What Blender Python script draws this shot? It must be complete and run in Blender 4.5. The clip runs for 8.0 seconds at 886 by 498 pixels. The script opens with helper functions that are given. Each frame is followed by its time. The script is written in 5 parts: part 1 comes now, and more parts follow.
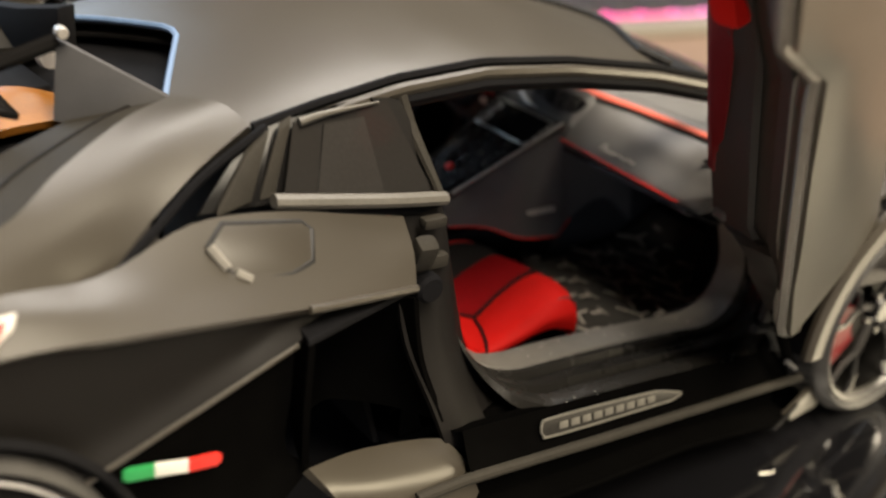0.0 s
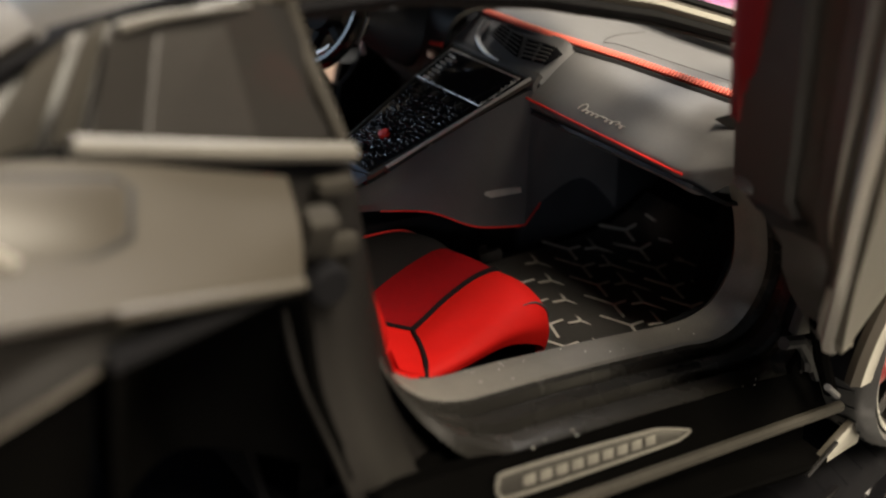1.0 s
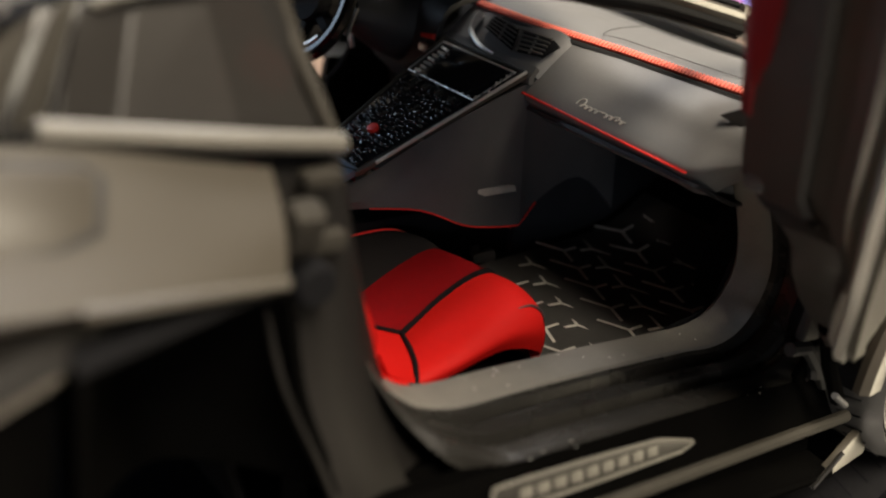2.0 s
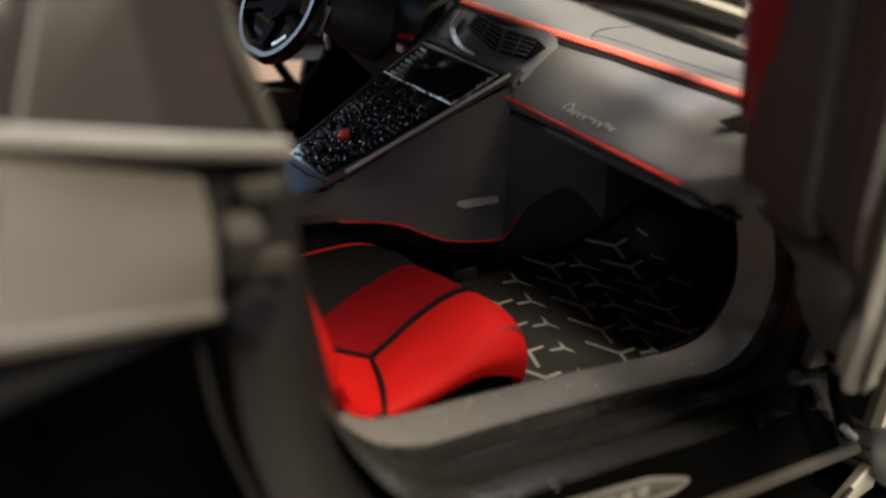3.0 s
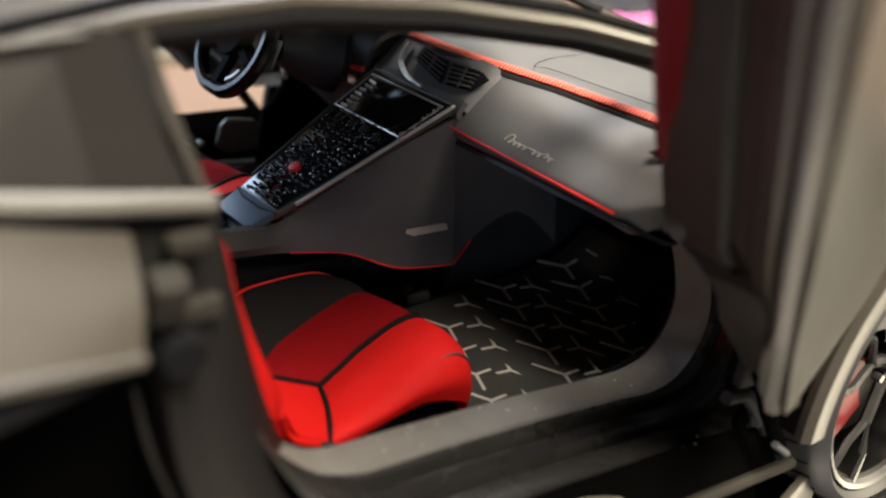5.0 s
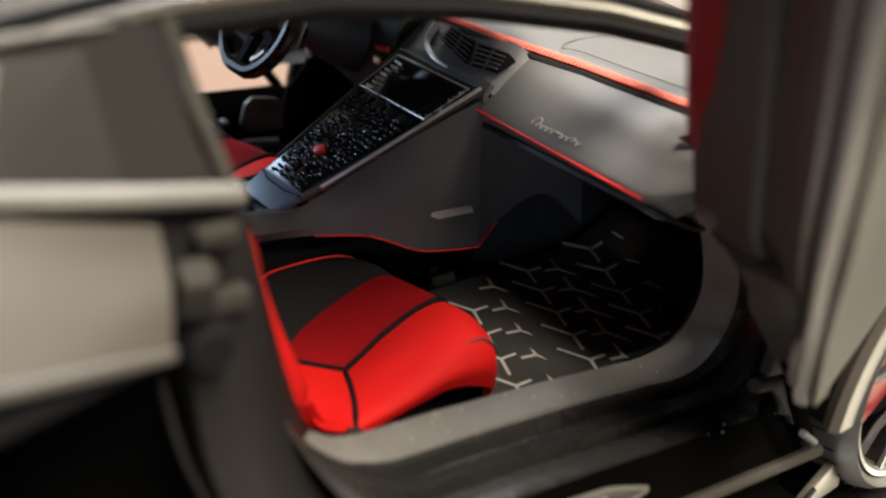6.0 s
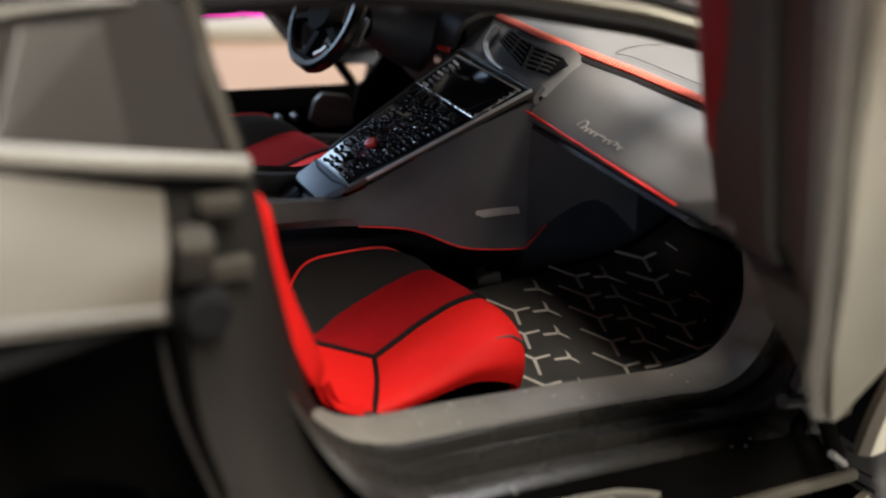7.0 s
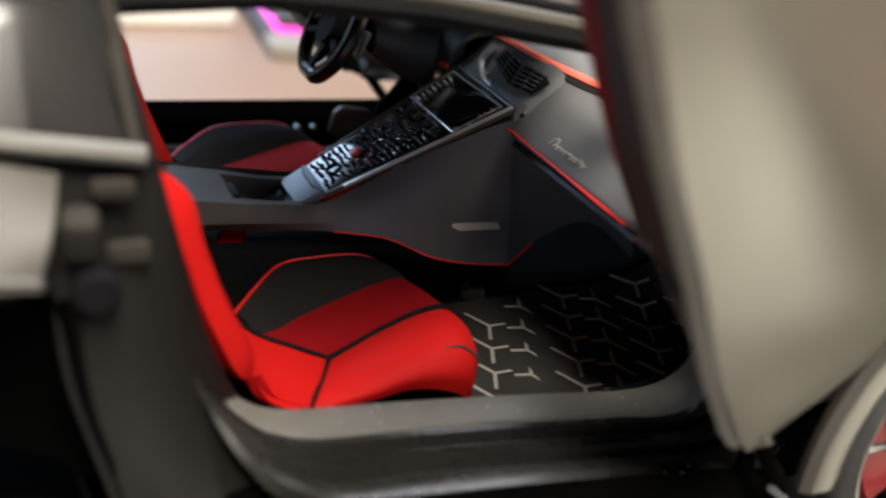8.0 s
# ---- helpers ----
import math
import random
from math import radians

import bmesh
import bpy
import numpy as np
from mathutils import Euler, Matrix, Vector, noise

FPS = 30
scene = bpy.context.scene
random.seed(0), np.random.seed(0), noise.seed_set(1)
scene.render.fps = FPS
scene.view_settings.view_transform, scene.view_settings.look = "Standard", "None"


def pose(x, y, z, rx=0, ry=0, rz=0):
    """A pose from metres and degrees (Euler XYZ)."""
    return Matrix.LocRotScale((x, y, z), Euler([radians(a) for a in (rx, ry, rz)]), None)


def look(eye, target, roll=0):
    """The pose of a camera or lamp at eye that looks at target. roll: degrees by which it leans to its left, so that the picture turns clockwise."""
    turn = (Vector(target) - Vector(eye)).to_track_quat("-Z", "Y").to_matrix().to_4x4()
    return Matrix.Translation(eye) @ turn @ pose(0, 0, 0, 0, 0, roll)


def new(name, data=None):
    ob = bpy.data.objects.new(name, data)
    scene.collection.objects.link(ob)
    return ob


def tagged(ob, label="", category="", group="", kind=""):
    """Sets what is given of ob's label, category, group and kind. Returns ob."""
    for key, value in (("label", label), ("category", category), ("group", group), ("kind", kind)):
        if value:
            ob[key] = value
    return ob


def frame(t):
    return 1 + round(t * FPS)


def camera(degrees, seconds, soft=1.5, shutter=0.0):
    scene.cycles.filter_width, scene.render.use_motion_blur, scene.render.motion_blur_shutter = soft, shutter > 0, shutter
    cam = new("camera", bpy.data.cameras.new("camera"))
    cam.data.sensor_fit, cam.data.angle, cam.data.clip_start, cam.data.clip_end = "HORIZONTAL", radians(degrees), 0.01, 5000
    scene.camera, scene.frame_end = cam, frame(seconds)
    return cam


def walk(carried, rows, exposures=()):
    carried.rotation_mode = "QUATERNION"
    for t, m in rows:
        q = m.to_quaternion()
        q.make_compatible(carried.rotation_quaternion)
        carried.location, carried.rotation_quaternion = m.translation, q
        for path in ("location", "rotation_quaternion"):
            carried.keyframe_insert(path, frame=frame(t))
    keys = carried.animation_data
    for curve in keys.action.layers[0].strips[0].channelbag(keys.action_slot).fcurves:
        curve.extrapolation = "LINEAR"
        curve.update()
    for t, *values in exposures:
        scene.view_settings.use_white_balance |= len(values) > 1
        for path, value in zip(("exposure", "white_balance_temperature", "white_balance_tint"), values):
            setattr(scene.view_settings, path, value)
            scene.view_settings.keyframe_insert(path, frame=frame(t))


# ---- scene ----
cam = camera(44.80, 8.0, soft=2.1, shutter=0.5)
PATH = [
    (0.0, (-0.17235, -0.13219, 0.10535), (-0.10386, -0.04846, 0.05341), 6.70),
    (0.5, (-0.15729, -0.11549, 0.09163), (-0.08798, -0.03213, 0.04018), 6.90),
    (1.0, (-0.14440, -0.10773, 0.08517), (-0.07360, -0.02484, 0.03500), 7.14),
    (1.2, (-0.14397, -0.10693, 0.08401), (-0.07289, -0.02384, 0.03458), 7.59),
    (2.3, (-0.13869, -0.09980, 0.08030), (-0.06646, -0.01793, 0.03049), 7.93),
    (2.5, (-0.13616, -0.09755, 0.07680), (-0.06431, -0.01530, 0.02707), 7.91),
    (3.0, (-0.13310, -0.09809, 0.07934), (-0.06098, -0.01553, 0.03054), 7.97),
    (3.5, (-0.13238, -0.10283, 0.08450), (-0.06099, -0.01909, 0.03664), 7.67),
    (4.0, (-0.13281, -0.10343, 0.08396), (-0.05984, -0.02058, 0.03693), 7.60),
    (4.1, (-0.13170, -0.10431, 0.08470), (-0.05888, -0.02113, 0.03801), 7.64),
    (4.5, (-0.13252, -0.10289, 0.08425), (-0.05864, -0.02074, 0.03742), 7.55),
    (4.7, (-0.13098, -0.10288, 0.08431), (-0.05751, -0.02068, 0.03691), 7.26),
    (5.8, (-0.13179, -0.10190, 0.08468), (-0.05994, -0.02065, 0.03333), 7.30),
    (6.0, (-0.13089, -0.10134, 0.08548), (-0.06036, -0.01924, 0.03367), 7.05),
    (6.5, (-0.12971, -0.10231, 0.08729), (-0.06315, -0.01704, 0.03534), 7.22),
    (7.0, (-0.12503, -0.10831, 0.08484), (-0.06462, -0.01831, 0.03337), 7.50),
    (7.5, (-0.12195, -0.11390, 0.08623), (-0.06844, -0.01889, 0.03613), 7.61),
    (8.0, (-0.10964, -0.11910, 0.08563), (-0.06137, -0.02129, 0.03559), 7.69),
]
walk(cam, [(t, look(eye, target, roll)) for t, eye, target, roll in PATH],
     [(0.0, -0.1, 6700, 10), (1.0, 0.05, 6600, 10), (2.5, 0.0, 6500, 10), (3.0, 0.05, 6400, 10), (3.5, 0.2, 6300, 10), (4.5, 0.27, 6250, 10), (6.0, 0.46, 6200, 10), (7.5, 0.42, 6000, 10), (8.0, 0.2, 5950, 10)])

# lens: close focus on the seat and the dashboard
cam.data.dof.use_dof = True
cam.data.dof.focus_distance = 0.132
cam.data.dof.aperture_fstop = 17.0

# ---- world and light ----
world = bpy.data.worlds.new("room_air")
scene.world = world
world.use_nodes = True
world.node_tree.nodes["Background"].inputs[0].default_value = (0.75, 0.66, 0.55, 1)
world.node_tree.nodes["Background"].inputs[1].default_value = 0.01


def lamp(name, where, target, sx, sy, watts, colour):
    d = bpy.data.lights.new(name, "AREA")
    d.shape, d.size, d.size_y, d.energy, d.color = "RECTANGLE", sx, sy, watts, colour
    ob = new(name, d)
    ob.matrix_world = look(where, target)
    return ob


lamp("ceiling_lamp", (-0.15, -0.52, 1.02), (-0.06, 0, 0.03), 0.30, 0.80, 27.5, (1.0, 0.88, 0.71))
# The next four lamps are unseen fills added to lift dashboard, door and console.
lamp("overhead_fill", (0.50, 0.60, 1.69), (0.0, 0.0, 0), 1.0, 1.0, 53.0, (1.0, 0.95, 0.90))
lamp("front_fill", (0.30, -0.58, 1.15), (-0.05, -0.05, 0.04), 0.35, 0.35, 6.0, (1.0, 0.90, 0.72))
lamp("door_side_fill", (1.45, -0.75, 0.50), (-0.05, -0.05, 0.04), 0.6, 0.6, 26.0, (1.0, 0.86, 0.60))
lamp("low_cool_fill", (-0.80, -1.40, 0.14), (-0.05, -0.02, 0.04), 0.5, 0.2, 2.5, (0.80, 0.88, 1.0))
# Unseen bluish source past the keyboard, taken to be a monitor.
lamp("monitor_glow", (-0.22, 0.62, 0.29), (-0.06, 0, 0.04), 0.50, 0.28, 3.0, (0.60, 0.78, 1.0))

# ---- materials ----


def mat(name, base, rough=0.5, metal=0.0, var=0.15, scale=300.0, bump=0.0, bscale=2500.0, coat=0.0, sheen=0.0, spec=0.5):
    """A surface with a slow and a fine variation of tone and roughness, and fine relief. Scales are per metre."""
    m = bpy.data.materials.new(name)
    m.use_nodes = True
    nt = m.node_tree
    n, l = nt.nodes, nt.links
    p = n["Principled BSDF"]
    p.inputs["Metallic"].default_value = metal
    p.inputs["Coat Weight"].default_value = coat
    p.inputs["Coat Roughness"].default_value = 0.15
    p.inputs["Sheen Weight"].default_value = sheen
    p.inputs["Specular IOR Level"].default_value = spec
    tc = n.new("ShaderNodeTexCoord")
    big = n.new("ShaderNodeTexNoise")
    big.inputs["Scale"].default_value = scale
    big.inputs["Detail"].default_value = 3
    fine = n.new("ShaderNodeTexNoise")
    fine.inputs["Scale"].default_value = bscale
    fine.inputs["Detail"].default_value = 2
    l.new(tc.outputs["Object"], big.inputs["Vector"])
    l.new(tc.outputs["Object"], fine.inputs["Vector"])
    mixf = n.new("ShaderNodeMath")
    mixf.operation = "ADD"
    l.new(big.outputs["Fac"], mixf.inputs[0])
    l.new(fine.outputs["Fac"], mixf.inputs[1])
    ramp = n.new("ShaderNodeValToRGB")
    lo = [c * (1 - var) for c in base]
    hi = [min(1, c * (1 + var)) for c in base]
    ramp.color_ramp.elements[0].position, ramp.color_ramp.elements[1].position = 0.35, 0.65
    ramp.color_ramp.elements[0].color = (*lo, 1)
    ramp.color_ramp.elements[1].color = (*hi, 1)
    half = n.new("ShaderNodeMath")
    half.operation = "MULTIPLY"
    half.inputs[1].default_value = 0.5
    l.new(mixf.outputs[0], half.inputs[0])
    l.new(half.outputs[0], ramp.inputs["Fac"])
    l.new(ramp.outputs["Color"], p.inputs["Base Color"])
    rr = n.new("ShaderNodeMapRange")
    rr.inputs["To Min"].default_value = max(0.02, rough * 0.85)
    rr.inputs["To Max"].default_value = min(1, rough * 1.15)
    l.new(big.outputs["Fac"], rr.inputs["Value"])
    l.new(rr.outputs["Result"], p.inputs["Roughness"])
    if bump > 0:
        b = n.new("ShaderNodeBump")
        b.inputs["Strength"].default_value = bump
        b.inputs["Distance"].default_value = 0.0002
        l.new(fine.outputs["Fac"], b.inputs["Height"])
        l.new(b.outputs["Normal"], p.inputs["Normal"])
    return m


def glass(name, tint, rough=0.03):
    """A thin tinted pane: lets light through, with a mirror sheen that grows towards grazing."""
    m = bpy.data.materials.new(name)
    m.use_nodes = True
    nt = m.node_tree
    n, l = nt.nodes, nt.links
    n.remove(n["Principled BSDF"])
    tr = n.new("ShaderNodeBsdfTransparent")
    tr.inputs[0].default_value = (*tint, 1)
    gl = n.new("ShaderNodeBsdfGlossy")
    gl.inputs["Roughness"].default_value = rough
    fr = n.new("ShaderNodeFresnel")
    fr.inputs[0].default_value = 1.45
    mx = n.new("ShaderNodeMixShader")
    l.new(fr.outputs[0], mx.inputs[0])
    l.new(tr.outputs[0], mx.inputs[1])
    l.new(gl.outputs[0], mx.inputs[2])
    l.new(mx.outputs[0], n["Material Output"].inputs[0])
    return m


def glow(name, colour, strength):
    m = bpy.data.materials.new(name)
    m.use_nodes = True
    p = m.node_tree.nodes["Principled BSDF"]
    p.inputs["Base Color"].default_value = (*colour, 1)
    p.inputs["Emission Color"].default_value = (*colour, 1)
    p.inputs["Emission Strength"].default_value = strength
    p.inputs["Roughness"].default_value = 0.5
    return m


# Door copy of the satin paint, base lifted for the light it reflects.
DOORPAINT = mat("satin_black_paint_brightened", (0.063, 0.057, 0.044), 0.30, 0.0, 0.06, 60, 0.03, 6000, spec=0.5)
PAINT = mat("satin_black_paint", (0.047, 0.0405, 0.031), 0.37, 0.0, 0.06, 60, 0.05, 6000, coat=0.0, spec=0.55)
TRIM = mat("black_plastic_trim", (0.007, 0.0066, 0.0064), 0.19, 0, 0.2, 200, 0.05, 5000, spec=0.35)
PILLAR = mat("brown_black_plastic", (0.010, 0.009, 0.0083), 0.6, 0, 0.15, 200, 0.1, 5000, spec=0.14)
RUBBER = mat("black_rubber", (0.012, 0.012, 0.012), 0.6, 0, 0.3, 400, 0.15, 4000)
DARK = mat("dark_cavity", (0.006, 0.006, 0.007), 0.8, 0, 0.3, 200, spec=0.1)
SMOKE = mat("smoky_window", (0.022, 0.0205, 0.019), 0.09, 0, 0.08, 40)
PATCH = mat("lighter_grey_window", (0.030, 0.028, 0.026), 0.16, 0, 0.1, 60)
GREY = mat("charcoal_plastic", (0.062, 0.061, 0.063), 0.45, 0, 0.12, 250, 0.12, 7000, spec=0.45)
PAD = mat("dark_grey_soft_plastic", (0.118, 0.116, 0.115), 0.5, 0, 0.08, 250, 0.15, 6000)
RED = mat("red_leather", (0.54, 0.010, 0.008), 0.6, 0, 0.05, 500, 0.2, 5000, spec=0.1)
CRIMSON = mat("dark_red_suede", (0.20, 0.002, 0.004), 0.9, 0, 0.12, 1500, 0.3, 9000, spec=0.12)
SUEDE = mat("charcoal_suede", (0.012, 0.011, 0.011), 0.85, 0, 0.25, 1500, 0.4, 9000, spec=0.15)
PIPING = mat("red_piping", (0.70, 0.02, 0.015), 0.5, 0, 0.1, 900)
STITCH = mat("red_stitched_strip", (0.55, 0.035, 0.022), 0.55, 0, 0.15, 1500, 0.3, 6000)
GLOSS = mat("gloss_black", (0.008, 0.008, 0.009), 0.12, 0, 0.2, 300, spec=0.6)
# Paler switch colour stands in for glints on the black switches.
GLINT = mat("glint_grey_switch", (0.10, 0.095, 0.085), 0.18, 0.6, 0.3, 900)
SILVER = mat("silver_paint", (0.62, 0.60, 0.56), 0.32, 0.6, 0.08, 600)
BADGE = mat("dull_badge_metal", (0.030, 0.028, 0.025), 0.45, 0.4, 0.2, 500, 0.1, 5000)
CHROME = mat("chrome", (0.75, 0.75, 0.75), 0.15, 1.0, 0.05, 600)
MARK = mat("pale_grey_print", (0.55, 0.53, 0.48), 0.5, 0, 0.1, 900)
TYRE = mat("tyre_rubber", (0.05, 0.048, 0.046), 0.5, 0, 0.2, 400, 0.2, 5000, spec=0.35)
FLOORRUB = mat("mat_rubber", (0.030, 0.0285, 0.026), 0.6, 0, 0.15, 400, 0.3, 5000)
RIM = mat("silver_grey_rim", (0.20, 0.195, 0.187), 0.3, 0.7, 0.1, 400)
SPOKE = mat("dark_grey_spoke", (0.07, 0.068, 0.065), 0.25, 0.5, 0.1, 400)
MATMARK = mat("pale_mat_print", (0.46, 0.44, 0.396), 0.6, 0, 0.15, 900)
THREAD = mat("orange_red_thread", (0.92, 0.22, 0.15), 0.6, 0, 0.1, 900)
BRAKE = mat("red_brake_caliper", (0.17, 0.004, 0.006), 0.5, 0, 0.1, 500)
DISC = mat("brake_disc_steel", (0.022, 0.021, 0.020), 0.45, 1.0, 0.15, 900)
GREEN = mat("green_print", (0.02, 0.30, 0.08), 0.5, 0, 0.05, 900)
WHITE = mat("white_print", (0.75, 0.73, 0.68), 0.5, 0, 0.05, 900)
REDP = mat("red_print", (0.75, 0.03, 0.02), 0.5, 0, 0.05, 900)
ORANGE = mat("orange_engine_cover", (0.30, 0.115, 0.015), 0.4, 0, 0.1, 400)
SCREENGLASS = glass("windscreen_glass", (0.86, 0.87, 0.86))
BASE = mat("gloss_black_base", (0.006, 0.006, 0.007), 0.025, 0, 0.2, 20, spec=1.0)
BASE.node_tree.nodes["Principled BSDF"].inputs["IOR"].default_value = 2.2
FRAME = mat("charcoal_frame_plastic", (0.018, 0.017, 0.0155), 0.27, 0, 0.2, 150, 0.08, 4000, spec=0.35)
INNER = mat("brown_grey_door_plastic", (0.038, 0.034, 0.031), 0.5, 0, 0.15, 200, 0.1, 5000, spec=0.3)
# Black plastic darkened further, so its colour carries shade on sill and gaps.
SILL = mat("shaded_black_plastic", (0.0022, 0.0021, 0.0020), 0.4, 0, 0.2, 150, 0.08, 4000, spec=0.0)
DESK = mat("peach_desk_top", (0.21, 0.138, 0.100), 0.5, 0, 0.08, 15, 0.1, 900)
DOORRED = mat("red_door_lining", (0.13, 0.004, 0.006), 0.6, 0, 0.1, 500, 0.2, 5000, spec=0.2)
CARD = mat("charcoal_door_card", (0.030, 0.029, 0.028), 0.6, 0, 0.15, 250, 0.12, 7000, spec=0.25)
LOUVRE = mat("dark_louvre_plastic", (0.032, 0.029, 0.024), 0.7, 0, 0.2, 200, 0.1, 4000, spec=0.12)
UNDER = mat("satin_black_panel", (0.018, 0.019, 0.022), 0.38, 0, 0.15, 250, 0.1, 7000, spec=0.5)
# Lighter than the console sides: light from above is put into this grey.
TUNNEL = mat("top_lit_tunnel_grey", (0.115, 0.112, 0.110), 0.45, 0, 0.12, 250, 0.12, 7000, spec=0.45)
VENT = mat("dark_vent_plastic", (0.095, 0.091, 0.086), 0.45, 0, 0.1, 250, 0.1, 7000)
COOLWALL = mat("cool_reflection_wall", (0.30, 0.34, 0.40), 0.8, 0, 0.08, 3, 0.2, 200)
TREAD = mat("charcoal_tread", (0.165, 0.156, 0.142), 0.5, 0, 0.15, 250, 0.15, 6000, spec=0.4)
STRIP = mat("dull_satin_trim", (0.125, 0.118, 0.102), 0.42, 0.1, 0.12, 500)
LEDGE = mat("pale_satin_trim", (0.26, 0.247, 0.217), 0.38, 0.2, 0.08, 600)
# Base colour holds the blue rim light on the roof's tail edge.
BLUETRIM = mat("blue_lit_trim", (0.16, 0.25, 0.42), 0.35, 0.0, 0.06, 600)
# Grey plastic with the bluish light on the console nose put into its base.
ICE = mat("blue_lit_satin_plastic", (0.09, 0.118, 0.165), 0.45, 0.0, 0.06, 600, spec=0.3)
WALLDARK = mat("low_bounce_dark_wall", (0.11, 0.10, 0.09), 0.8, 0, 0.1, 3, 0.2, 200)
PLASTER = mat("warm_plaster", (0.17, 0.15, 0.125), 0.85, 0, 0.06, 3, 0.2, 200)
FLOORMAT = mat("wooden_floor", (0.14, 0.09, 0.06), 0.5, 0, 0.25, 6, 0.1, 200)
WHITEP = mat("white_plastic", (0.80, 0.78, 0.76), 0.4, 0, 0.03, 200)
KEYCAP = mat("dark_keycap", (0.03, 0.03, 0.035), 0.45, 0, 0.1, 300)

# ---- mesh helpers: lengths in millimetres ----
MM = 0.001


def part(name, bm, material, parent=None, label="", smooth=35):
    bmesh.ops.recalc_face_normals(bm, faces=bm.faces)
    me = bpy.data.meshes.new(name)
    bmesh.ops.scale(bm, vec=(MM, MM, MM), verts=bm.verts)
    bm.to_mesh(me)
    bm.free()
    me.materials.append(material)
    if smooth:
        me.shade_smooth()
        me.set_sharp_from_angle(angle=radians(smooth))
    ob = new(name, me)
    if parent:
        ob.parent = parent
    if label:
        ob["label"] = label
    return ob


def cr(pts, n=6):
    """A smooth line through points."""
    pts = [Vector(p) for p in pts]
    out = []
    for i in range(len(pts) - 1):
        a, b, c, d = pts[max(i - 1, 0)], pts[i], pts[i + 1], pts[min(i + 2, len(pts) - 1)]
        for k in range(n):
            t = k / n
            out.append(0.5 * ((2 * b) + (c - a) * t + (2 * a - 5 * b + 4 * c - d) * t * t + (3 * b - a - 3 * c + d) * t ** 3))
    out.append(pts[-1])
    return out


def ring_cr(pts, n=6):
    pts = [Vector(p) for p in pts]
    m = len(pts)
    out = []
    for i in range(m):
        a, b, c, d = pts[i - 1], pts[i], pts[(i + 1) % m], pts[(i + 2) % m]
        for k in range(n):
            t = k / n
            out.append(0.5 * ((2 * b) + (c - a) * t + (2 * a - 5 * b + 4 * c - d) * t * t + (3 * b - a - 3 * c + d) * t ** 3))
    return out


def fine_rows(rows, nu=4, nv=4):
    """Smooths a coarse net of points in both ways."""
    a = [cr(r, nv) for r in rows]
    cols = [cr([r[j] for r in a], nu) for j in range(len(a[0]))]
    return [[c[i] for c in cols] for i in range(len(cols[0]))]


def net(rows, thick=0.0, flip=1, close=False):
    """A sheet through rows of points; with thickness, a closed shell."""
    bm = bmesh.new()
    R = [[Vector(p) for p in r] for r in rows]
    nu, nv = len(R), len(R[0])

    def nrm(i, j):
        a = R[min(i + 1, nu - 1)][j] - R[max(i - 1, 0)][j]
        b = R[i][min(j + 1, nv - 1)] - R[i][max(j - 1, 0)]
        c = a.cross(b)
        return c.normalized() if c.length > 1e-9 else Vector((0, 0, 1))

    V = [[bm.verts.new(p) for p in r] for r in R]

    def quads(W):
        for i in range(nu - 1 + (1 if close else 0)):
            for j in range(nv - 1):
                q = [W[i][j], W[(i + 1) % nu][j], W[(i + 1) % nu][j + 1], W[i][j + 1]]
                try:
                    bm.faces.new(q)
                except ValueError:
                    pass

    quads(V)
    if thick:
        U = [[bm.verts.new(R[i][j] + nrm(i, j) * thick * flip) for j in range(nv)] for i in range(nu)]
        quads(U)
        edge = [(i, 0) for i in range(nu)] + [(nu - 1, j) for j in range(1, nv)] + [(i, nv - 1) for i in range(nu - 2, -1, -1)] + [(0, j) for j in range(nv - 2, 0, -1)]
        for k in range(len(edge)):
            a, b = edge[k], edge[(k + 1) % len(edge)]
            try:
                bm.faces.new((V[a[0]][a[1]], V[b[0]][b[1]], U[b[0]][b[1]], U[a[0]][a[1]]))
            except ValueError:
                pass
    return bm


def tube(pts, r, n=8, closed=False, flat=1.0, up=(0, 0, 1)):
    bm = bmesh.new()
    pts = [Vector(p) for p in pts]
    m = len(pts)
    rings = []
    for i, p in enumerate(pts):
        t = (pts[(i + 1) % m] - pts[i - 1]) if closed else (pts[min(i + 1, m - 1)] - pts[max(i - 1, 0)])
        t.normalize()
        u = Vector(up)
        a = t.cross(u)
        a = a.normalized() if a.length > 1e-6 else Vector((1, 0, 0))
        b = a.cross(t).normalized()
        rad = r(i / max(1, m - 1)) if callable(r) else r
        rings.append([bm.verts.new(p + (a * math.cos(2 * math.pi * k / n) * flat + b * math.sin(2 * math.pi * k / n)) * rad) for k in range(n)])
    for i in range(m if closed else m - 1):
        A, B = rings[i], rings[(i + 1) % m]
        for k in range(n):
            bm.faces.new((A[k], A[(k + 1) % n], B[(k + 1) % n], B[k]))
    if not closed:
        bm.faces.new(rings[0])
        bm.faces.new(rings[-1])
    return bm


def box(c, s, bev=0.0, rot=None):
    bm = bmesh.new()
    bmesh.ops.create_cube(bm, size=1.0)
    bmesh.ops.scale(bm, vec=s, verts=bm.verts)
    if bev:
        bmesh.ops.bevel(bm, geom=bm.edges[:], offset=bev, segments=2, profile=0.6, affect="EDGES")
    if rot:
        bmesh.ops.rotate(bm, cent=(0, 0, 0), matrix=Euler([radians(a) for a in rot]).to_matrix(), verts=bm.verts)
    bmesh.ops.translate(bm, vec=c, verts=bm.verts)
    return bm


